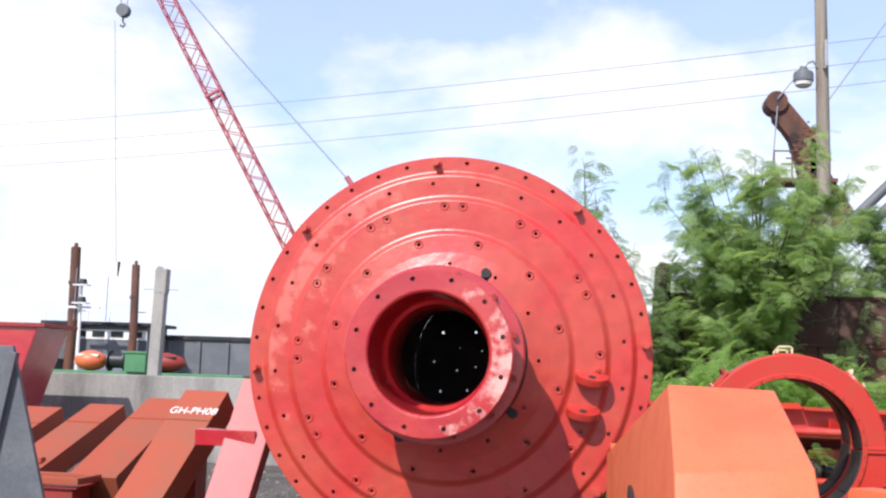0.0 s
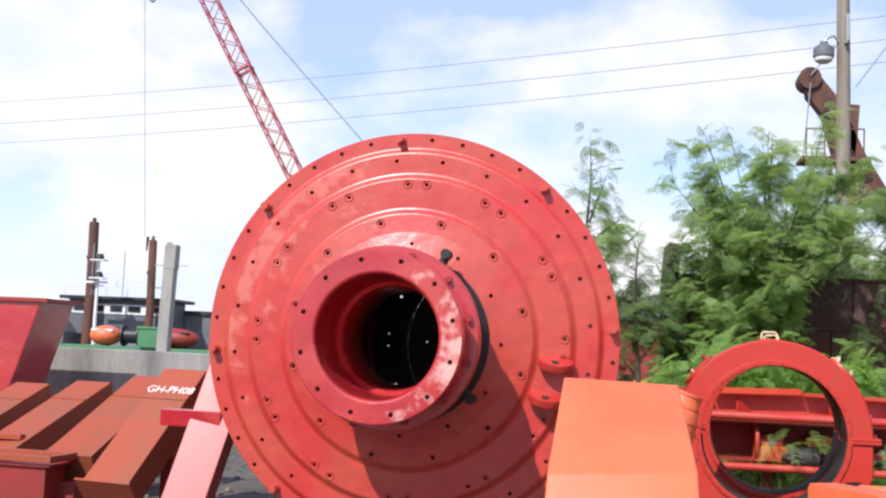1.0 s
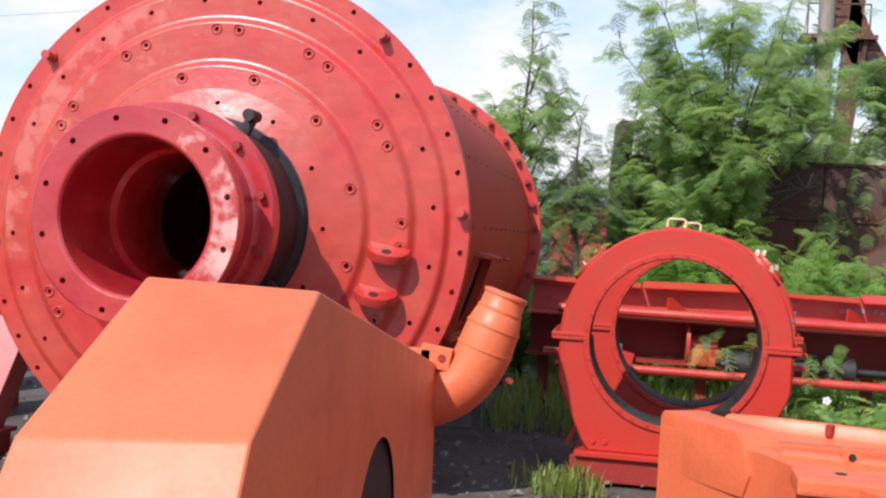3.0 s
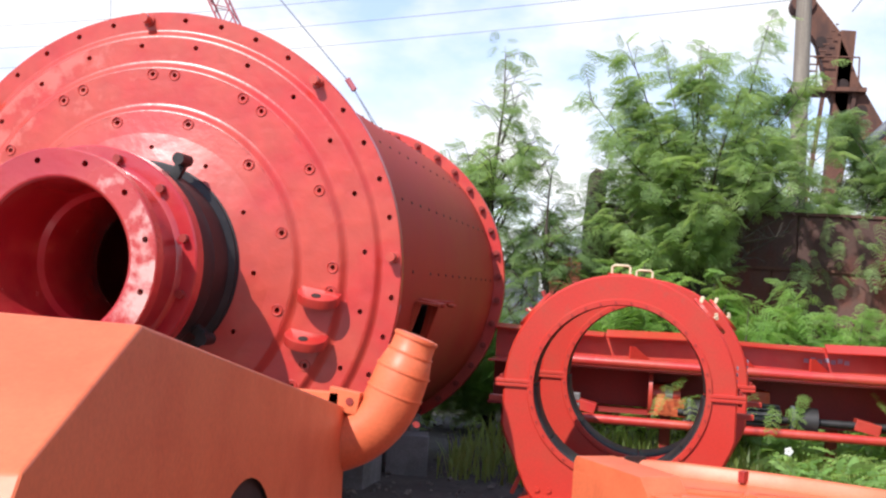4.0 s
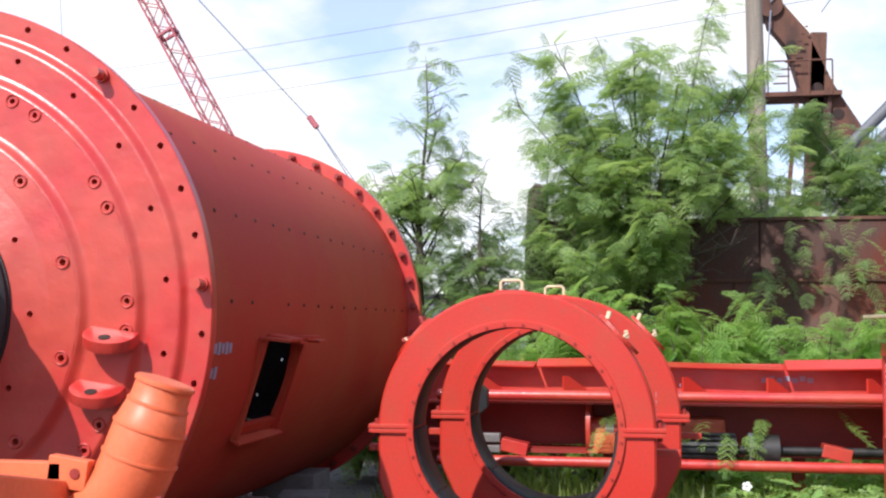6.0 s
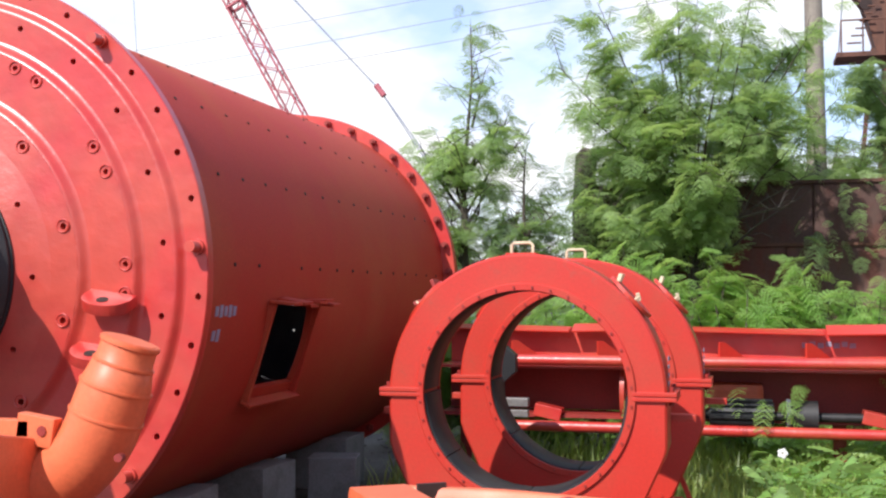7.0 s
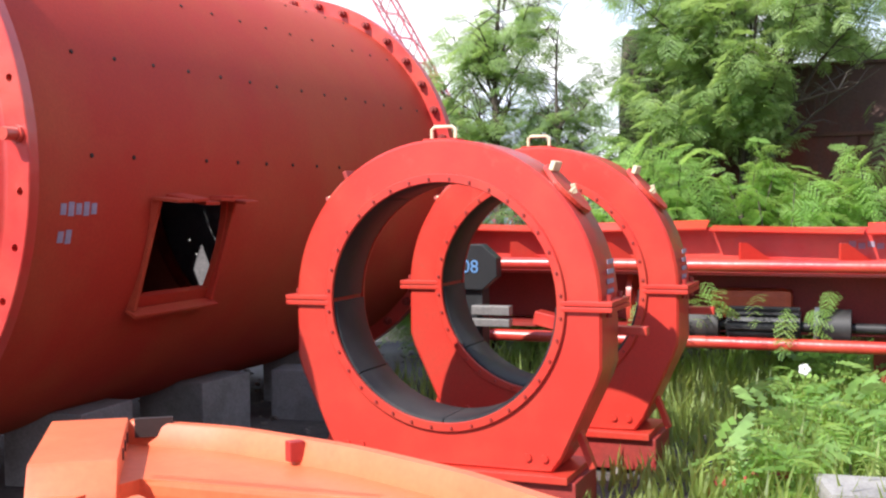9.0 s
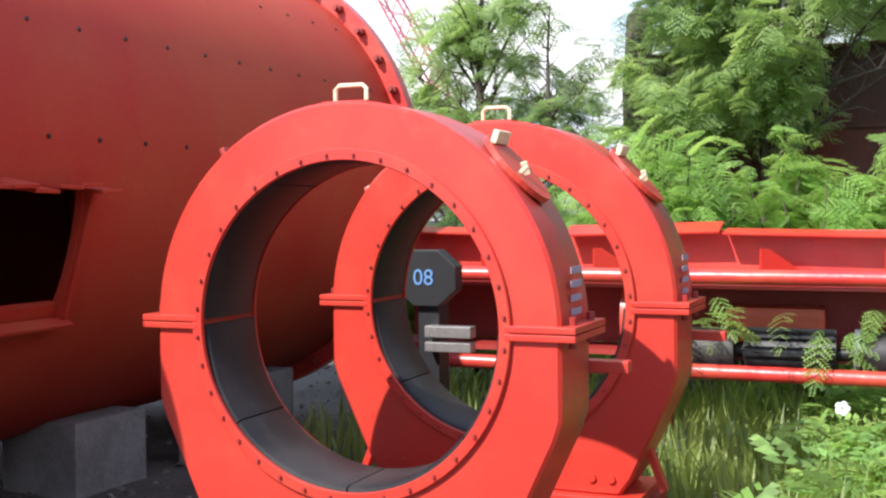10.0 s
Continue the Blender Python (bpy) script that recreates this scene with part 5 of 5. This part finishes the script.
# ---- left side: chutes, strut, wall ----
def slant_box(name, lo, hi, width, thick, mat, label, group="chutes against the wall", words=""):
    """A closed sheet-steel box beam lying on a slope from its foot lo to its head hi (middle of the top face)."""
    t = thing(name, (lo[0], lo[1], 0), label, "chute", group)
    d = Vector(hi) - Vector(lo)
    ln = d.length
    x = d.normalized()
    y = Vector((0, 0, 1)).cross(x).normalized()
    z = x.cross(y)
    m = Matrix((x, y, z)).transposed().to_4x4()
    m.translation = Vector((0, 0, lo[2]))
    body = part("body", box((ln, width, thick), (ln / 2, 0, -thick / 2), bevel=0.008), mat, t)
    body.matrix_basis = m
    part("end_flange", box((0.02, width + 0.10, thick + 0.08), (-0.012, 0, -thick / 2), bevel=0.003), mat, body)
    part("seam", box((0.012, width * 0.98, 0.008), (ln * 0.72, 0, 0.004)), mat, body)
    if words:
        lettering("stencil", words, 0.125, Matrix.Translation((ln * 0.80, 0.0, 0.0015)) @ pose(0, 0, 0, 0, 0, -90), TEXTW, body)
    low = lo[2] - thick
    if low > 0.02:
        part("prop", box((0.18, width * 0.8, low + 0.05), (0.12, 0, (low + 0.03) / 2), bevel=0.006), DARKRED, t)
    part("rear_prop", box((0.1, width * 0.7, max(0.1, hi[2] - thick)), (d.x * 0.9, d.y * 0.9, (hi[2] - thick - 0.05) / 2), bevel=0.006), DARKRED, t)
    return t


slant_box("chute", (-2.78, 1.15, 0.28), (-2.55, 2.25, 1.24), 0.46, 0.26, PRIMER, "red oxide sheet steel chute with white stencilled code", words="GH-PH08")
slant_box("chute", (-3.50, 1.85, 0.40), (-3.30, 3.35, 1.12), 0.50, 0.24, PRIMER, "faded red oxide steel chute with a worn stencil bar")
slant_box("chute", (-4.30, 1.95, 0.40), (-4.05, 3.5, 1.03), 0.42, 0.22, PRIMER, "red oxide sheet steel chute leaning on a prop")
slant_box("chute", (-4.95, 2.05, 0.42), (-4.75, 3.5, 0.98), 0.42, 0.22, PRIMER, "red oxide sheet steel chute leaning on a prop")
slant_box("chute", (-5.45, 2.3, 0.62), (-5.75, 3.6, 1.20), 0.62, 0.45, PRIMER, "large red oxide sheet steel chute box")


def chute_extras():
    t = thing("steel_tray", (-3.9, 1.62, 0), "shallow red steel tray frame on a dark base", "tray", turn=-3)
    for s in (-1, 1):
        part("long_side", box((1.05, 0.06, 0.06), (0, s * 0.2, 0.42), bevel=0.006), PRIMER, t)
        part("short_side", box((0.06, 0.4, 0.06), (s * 0.5, 0, 0.42), bevel=0.006), PRIMER, t)
    part("bottom", box((1.0, 0.4, 0.02), (0, 0, 0.36)), DARKRED, t)
    part("base", box((0.9, 0.34, 0.36), (0, 0, 0.18), bevel=0.01), DARKRED, t)
    part("scrap_ring", tube([(0.1 * math.cos(a), 0.08 * math.sin(a), 0.39) for a in (2 * math.pi * k / 16 for k in range(17))], 0.018, 8), PRIMER, t)
    b = thing("steel_bar", (0, 0, 0), "short orange-red steel bar lying across two chutes", "bar")
    part("body", box((0.62, 0.10, 0.05), (-4.42, 2.18, 0.525), (0, 0, 2), 0.005), PRIMER, b)
    s = thing("strut_frame", (0, 0, 0), "glossy red steel strut leg with a crossbar and foot", "strut")
    lo, hi = Vector((-1.80, 0.32, 0.16)), Vector((-1.62, 0.86, 1.36))
    d = (hi - lo)
    x = d.normalized()
    y = Vector((-0.995, -0.08, 0))
    y = (y - x * y.dot(x)).normalized()
    m = Matrix((x, y, x.cross(y))).transposed().to_4x4()
    m.translation = lo
    leg = part("leg", box((d.length, 0.34, 0.22), (d.length / 2, 0, -0.11), bevel=0.008), PINK, s, "glossy red box leg, sun glare painted in as pinkish colour")
    leg.matrix_basis = m
    part("crossbar", box((0.50, 0.16, 0.13), (-1.86, 0.72, 0.90), bevel=0.008), CRIMSON, s)
    part("foot_plate", box((0.46, 0.42, 0.03), (-1.80, 0.42, 0.135), bevel=0.004), DARKRED, s)
    part("foot", box((0.34, 0.34, 0.14), (-1.76, 0.42, 0.05), bevel=0.01), DARKRED, s)
    g = thing("grey_hopper", (0, 0, 0), "dark blue-grey sheet steel hopper edge", "hopper")
    part("panel", prism([(-0.75, 0), (0.30, 0), (0.28, 0.6), (0.02, 1.56), (-0.75, 1.56)], 0.05, pose(-2.62, -1.55, 0, 0, 0, 8), 0.006), GREY, g)
    part("rib", box((0.05, 0.07, 1.5), (-2.70, -1.57, 0.78), (0, 9, 8), 0.006), GREY, g)
    part("side", box((0.05, 0.6, 1.3), (-2.95, -1.2, 0.65), bevel=0.006), GREY, g)
    r = thing("red_skip", (0, 0, 0), "red steel skip with sloping sides by the wall", "skip")
    part("body", prism([(-1.6, 0.0), (-0.62, 0.0), (0.0, 1.95), (-2.2, 1.95)], 1.0, Matrix.Translation((-6.55, 6.9, 0)), 0.015), CRIMSON, r)
    part("rim", box((2.4, 1.1, 0.06), (-7.63, 7.4, 1.97), bevel=0.01), DARKRED, r)


chute_extras()


def quay_wall():
    w = tagged(new("wall_quay"), "stained grey concrete quay wall", "wall", kind="structure")
    part("body", box((26, 0.35, 1.32), (-14.5, 9.15, 0.64), bevel=0.02), CONCRETE, w)
    part("deck", box((26, 9, 0.06), (-14.5, 13.8, 1.2)), CONCRETE, w)


quay_wall()


def quay_things():
    def pile(x, y, z0, z1, r, mat, label):
        p = thing("mooring_pile", (x, y, 0), label, "pile", "mooring piles")
        part("shaft", tube([(0, 0, z0), (0.03, 0, z1 * 0.6), (0, 0, z1 - 0.02), (0, 0, z1)], [r, r * 0.97, r * 0.95, r * 0.8], 14), mat, p, "", True)
        part("cap", rod((0, 0, z1), (0, 0, z1 + 0.08), r * 0.4, seg=8), mat, p)
        part("collar", rod((0, 0, z1 * 0.8), (0, 0, z1 * 0.8 + 0.06), r * 1.06, seg=14), mat, p)
    pile(-9.25, 13.9, 1.2, 3.82, 0.105, RUST, "tall rusty brown steel mooring pile behind the boat mast")
    pile(-7.95, 13.9, 1.2, 3.48, 0.085, RUST, "rusty brown steel mooring pile")
    c = thing("concrete_pile", (-5.96, 10, 0), "chipped grey concrete pile standing on the quay", "pile")
    part("shaft", box((0.19, 0.19, 1.5), (0, 0, 1.95), (0, 1.5, 0), 0.02), CONCRETE, c)
    part("head", box((0.205, 0.205, 0.42), (0.03, 0, 2.86), (0, 1.5, 0), 0.03), CONCRETE, c)
    part("broken_corner", box((0.10, 0.12, 0.10), (-0.03, 0.02, 3.06), (8, 12, 20), 0.02), CONCRETE, c)
    part("wire", rod((-0.28, 0, 2.72), (0.32, 0, 2.72), 0.007, seg=5), CABLE, c)
    b = thing("barge", (0, 0, 0), "grey steel barge with ribbed sides moored along the quay", "barge")
    part("hull", box((9, 2.4, 0.86), (-3.9, 16.4, 1.6), bevel=0.03), GREY, b)
    part("deck_edge", box((9.2, 2.5, 0.09), (-3.9, 16.4, 2.06), bevel=0.01), LINER, b)
    for k in range(15):
        part("hull_rib", box((0.08, 0.06, 0.76), (-8.2 + 0.62 * k, 15.18, 1.6)), GREY, b)
    w = thing("wheelhouse", (0, 0, 0), "small pale boat wheelhouse with railings and a mast", "boat cabin")
    part("cabin", box((2.1, 1.1, 0.72), (-8.75, 14.7, 1.88), bevel=0.02), GREY, w)
    part("white_band", box((2.06, 0.02, 0.20), (-8.75, 14.14, 2.05)), WHITE, w, "white painted band")
    part("roof", box((2.4, 1.4, 0.07), (-8.75, 14.7, 2.27), bevel=0.01), LINER, w)
    for k in range(5):
        part("window", box((0.26, 0.02, 0.12), (-9.55 + 0.40 * k, 14.125, 2.06)), DARK, w, "small dark window pane")
    for k in range(6):
        part("rail_post", rod((-9.9 + 0.46 * k, 14.1, 2.3), (-9.9 + 0.46 * k, 14.1, 2.52), 0.012, seg=5), WHITE, w)
    part("hand_rail", rod((-9.9, 14.1, 2.52), (-7.6, 14.1, 2.52), 0.012, seg=5), WHITE, w)
    part("mast", rod((-8.85, 13.4, 1.2), (-8.85, 13.4, 3.1), 0.04, 0.025, 10), WHITE, w)
    part("spreader", box((0.8, 0.05, 0.04), (-8.85, 13.4, 2.56)), WHITE, w)
    for z in (3.02, 2.66):
        part("radar", rod((-8.78, 13.3, z), (-8.78, 13.3, z + 0.10), 0.085, 0.06, 16), DARK, w, "dark radar dome")
        part("radar_shelf", box((0.30, 0.2, 0.025), (-8.80, 13.3, z - 0.025)), WHITE, w)
    for k, (x, z) in enumerate(((-9.02, 3.35), (-8.95, 3.15), (-8.35, 3.2))):
        part("antenna", rod((x, 13.5, 2.3), (x, 13.5, z), 0.010, seg=5), CABLE, w)
    v = thing("ventilator", (-9.05, 12, 0), "white round ventilator cowl with a dark ring", "ventilator")
    part("body", rod((0, 0, 1.2), (0, 0, 1.78), 0.22, 0.20, 24), WHITE, v, "", True)
    part("top", rod((0, 0, 1.78), (0, 0, 1.86), 0.20, 0.13, 24), LINER, v, "", True)
    ob = part("ring", lathe([(0.11, 0), (0.165, 0), (0.165, -0.04), (0.11, -0.04)], 28), DARK, v, "", True)
    ob.matrix_basis = Matrix.Translation((0, -0.215, 1.5))
    part("ring_centre", rod((0, -0.20, 1.5), (0, -0.232, 1.5), 0.112, seg=24), WHITE, v)
    part("pipe", tube([(0.02, 0.35, 1.25), (0.02, 0.35, 2.0), (-0.03, 0.35, 2.1), (-0.13, 0.35, 2.13), (-0.26, 0.35, 2.12)], 0.06, 10), WHITE, v, "", True)
    t = thing("deck_canopy", (-10.4, 13.2, 1.2), "grey-green rounded deck canopy", "canopy")
    part("cover", prism([(-0.9, 0.0), (0.9, 0.0), (0.82, 0.35), (0.5, 0.72), (0.0, 0.88), (-0.5, 0.74), (-0.85, 0.38)], 1.6, Matrix.Identity(4), 0.04), GREY, t)
    d = thing("green_deck", (0, 0, 0), "low green painted deck coaming behind the quay wall", "deck")
    part("coaming", box((5.2, 0.9, 0.10), (-7.6, 12.3, 1.27), bevel=0.02), GREENP, d)
    for x, ln, mat, nm, lb in ((-8.1, 0.62, ORANGE, "lifeboat", "small orange lifeboat lying on the green deck"), (-6.75, 1.0, DARKRED, "red_buoy", "long red buoy lying on the green deck")):
        o = thing(nm, (x, 12.35, 1.32), lb, "boat" if nm == "lifeboat" else "buoy")
        bm = bmesh.new()
        bmesh.ops.create_uvsphere(bm, u_segments=20, v_segments=12, radius=1, matrix=Matrix.Translation((0, 0, 0.19)) @ Matrix.Diagonal((ln / 2, 0.26, 0.19, 1)))
        part("hull", bm, mat, o, "", True)
        part("band", box((ln * 0.7, 0.4, 0.04), (0, 0, 0.29), bevel=0.01), WHITE if nm == "lifeboat" else DARK, o)
    g = thing("green_crate", (-7.0, 11.9, 1.32), "green steel crate on the green deck", "crate")
    part("body", box((0.40, 0.34, 0.34), (0, 0, 0.17), bevel=0.02), GREENP, g)
    part("lid", box((0.44, 0.38, 0.04), (0, 0, 0.36), bevel=0.01), GREENP, g)
    k = thing("dark_drum", (-7.55, 12.3, 1.32), "dark winch drum on the green deck", "drum")
    bm = rod((-0.14, 0, 0.2), (0.14, 0, 0.2), 0.14, seg=18)
    rod((-0.17, 0, 0.2), (-0.14, 0, 0.2), 0.2, seg=18, bm=bm)
    rod((0.14, 0, 0.2), (0.17, 0, 0.2), 0.2, seg=18, bm=bm)
    part("body", bm, DARK, k, "", True)
    rng = random.Random(4)
    for i in range(6):
        q = thing("deck_machine", (-11.2 + i * 0.36, 12.6 + rng.uniform(-.4, .4), 1.2), "grey deck machinery on the quay", "machinery", "machines on the quay")
        part("body", box((rng.uniform(.2, .34), 0.3, rng.uniform(.3, .6)), (0, 0, 0.25), (0, 0, rng.uniform(0, 30)), 0.03), GREY, q)
        part("post", rod((0.1, 0, 0.3), (0.12, 0, rng.uniform(0.6, 0.9)), 0.022, seg=6), STEEL, q)
    tagged(new("water", mesh_of("water", [(-300, 18.5, 0.2), (-2, 18.5, 0.2), (30, 400, 0.2), (-300, 400, 0.2)], [(0, 1, 2, 3)], GREY)), "flat grey harbour water", "water", kind="structure")


quay_things()


# ---- lattice crane far off ----
def lattice_crane():
    c = thing("lattice_crane", (0, 0, 0), "red lattice boom of a distant crawler crane with pendant lines", "crane")
    top, foot = Vector((-13.5, 26, 15.3)), Vector((-4.7, 26, -0.2))
    d = (top - foot).normalized()
    s, u = Vector((0, 1, 0)), d.cross(Vector((0, 1, 0))).normalized()
    n, w = 44, 0.235
    corner = lambda k, i, j: foot.lerp(top, k / n) + s * w * i * min(1, (n - k + 2) / 8) + u * w * j * min(1, (n - k + 2) / 8)
    for i in (-1, 1):
        for j in (-1, 1):
            part("chord", tube([corner(k, i, j) for k in range(n + 1)], 0.034, 6), CRANE, c)
    bm = bmesh.new()
    for k in range(n):
        q = 1 if k % 2 else -1
        for i in (-1, 1):
            rod(corner(k, i, -q), corner(k + 1, i, q), 0.017, seg=5, bm=bm)
            rod(corner(k, -q, i), corner(k + 1, q, i), 0.017, seg=5, bm=bm)
    tagged(part("lacing", bm, CRANE, c), kind="stuff")
    for k in (14, 29, 42):
        bm = bmesh.new()
        for i, j, i2, j2 in ((-1, -1, 1, -1), (1, -1, 1, 1), (1, 1, -1, 1), (-1, 1, -1, -1)):
            rod(corner(k, i, j) * 1.0, corner(k, i2, j2), 0.06, seg=6, bm=bm)
        part("joint_frame", bm, CRANE, c)
    part("head_sheave", rod(top + Vector((0, -0.15, 0.1)), top + Vector((0, 0.15, 0.1)), 0.22, seg=18), CRANE, c)
    end = Vector((-6.0, 25.8, 7.25))
    for o in (-0.05, 0.06):
        part("pendant_line", tube([top + Vector((0, o, 0)), top.lerp(end, 0.5) + Vector((0, o, -0.07)), end], 0.022, 5), CABLE, c)
    part("pendant_socket", rod(end + Vector((-0.12, 0, 0.16)), end + Vector((0.12, 0, -0.16)), 0.085, seg=10), CRANE, c, "red pendant socket")
    for o in (-0.25, 0.25):
        part("lower_pendant", rod(end, end + Vector((2.9 + 0.5 * o, 0, -4.2)), 0.018, seg=5), CABLE, c)
    hk = Vector((-13.7, 26, 12.7))
    for o in (-0.11, 0.11):
        part("hoist_rope", rod(top + Vector((o - 0.12, 0, 0)), hk + Vector((o, 0, 0.2)), 0.016, seg=5), CABLE, c)
    h = part("hook_block", rod(hk + Vector((0, -0.13, 0.08)), hk + Vector((0, 0.13, 0.08)), 0.21, seg=16), GREY, c, "grey hook block")
    part("hook", tube([hk + Vector((0, 0, -0.12)), hk + Vector((0, 0, -0.28)), hk + Vector((0.08, 0, -0.38)), hk + Vector((0.02, 0, -0.46)), hk + Vector((-0.08, 0, -0.40))], 0.036, 6), GREY, h)
    part("tag_line", rod((-13.75, 25.5, 12.3), (-13.2, 25.5, 4.6), 0.011, seg=5), CABLE, c)
    part("tag_weight", rod((-13.1, 25.5, 4.6), (-13.12, 25.5, 4.15), 0.05, 0.02, 8), DARK, c)


lattice_crane()


# ---- rusty loader arm on the right ----
def rusty_boom():
    r = thing("rusty_loader", (0, 0, 0), "rusty brown dockside loader arm with platform and grey pipes", "loader")
    Y = 22.0
    arm = [(5.95, 8.9), (6.35, 8.95), (6.95, 8.2), (7.45, 7.0), (8.3, 5.6), (8.0, 5.2), (7.2, 5.8), (6.75, 6.8), (6.5, 7.9), (6.05, 8.4)]
    part("arm", prism(arm, 0.5, Matrix.Translation((0, Y - 0.25, 0)), 0.04), RUST, r)
    part("head_sheave", rod((6.1, Y - 0.35, 8.85), (6.1, Y + 0.35, 8.85), 0.28, seg=20), RUST, r, "", True)
    part("mast", box((0.36, 0.5, 8.2), (6.95, Y, 4.1), (0, 3, 0), 0.03), RUST, r)
    for s in (-0.22, 0.22):
        part("mast_chord", box((0.09, 0.12, 3.4), (6.85 + s * 1.6, Y - 0.3, 5.2), (0, 6, 0)), RUST, r)
    part("platform", box((1.7, 1.0, 0.10), (6.75, Y, 6.75)), RUST, r)
    for o in (0.0, 0.55):
        part("pipe", rod((7.4 + o, Y - 0.8, 5.2), (13.0 + o, Y - 0.8, 10.9), 0.13, seg=12), GREY, r, "grey pipe strut", True)
    part("far_boom", prism([(9.8, 6.2), (10.4, 6.2), (13.4, 10.2), (12.9, 10.4)], 0.4, Matrix.Translation((0, Y + 0.5, 0))), RUST, r)
    for k in range(9):
        part("ladder_rung", rod((6.12 + 0.09 * k, Y - 0.45, 7.0 + 0.16 * k), (6.42 + 0.06 * k, Y - 0.45, 7.0 + 0.16 * k), 0.02, seg=6), RUST, r)
    for x in (6.0, 6.45, 6.9, 7.4):
        part("rail_post", rod((x, Y - 0.5, 6.75), (x, Y - 0.5, 7.5), 0.02, seg=6), RUST, r)
    part("hand_rail", rod((6.0, Y - 0.5, 7.5), (7.4, Y - 0.5, 7.5), 0.02, seg=6), RUST, r)
    # dark discs on the arm, coloured as the shade in its holes
    for x, z in ((6.35, 7.9), (6.9, 6.9), (7.35, 6.3)):
        part("lightening_hole", rod((x + 0.2, Y - 0.262, z), (x + 0.2, Y - 0.255, z), 0.13, seg=16), HOLE, r)
    for a, b in (((6.1, 8.9), (6.9, 9.9)), ((6.1, 8.7), (5.95, 6.8)), ((7.2, 8.6), (9.6, 12.0))):
        part("wire", rod((a[0], Y - 0.4, a[1]), (b[0], Y - 0.4, b[1]), 0.018, seg=5), CABLE, r)


rusty_boom()


def far_shore():
    """Low dark line of land behind the yard."""
    rng = random.Random(31)
    t = thing("far_shed", (-2.5, 40, 0), "low dark red shed beyond the trees", "shed")
    part("wall", box((9, 4, 3.0), (6, 0, 1.5), bevel=0.02), DARKRED, t)
    part("roof", prism([(-0.3, 3.0), (9.3, 3.0), (4.5, 4.2)], 4.4, Matrix.Translation((1.5, -2.2, 0))), GREY, t)


far_shore()
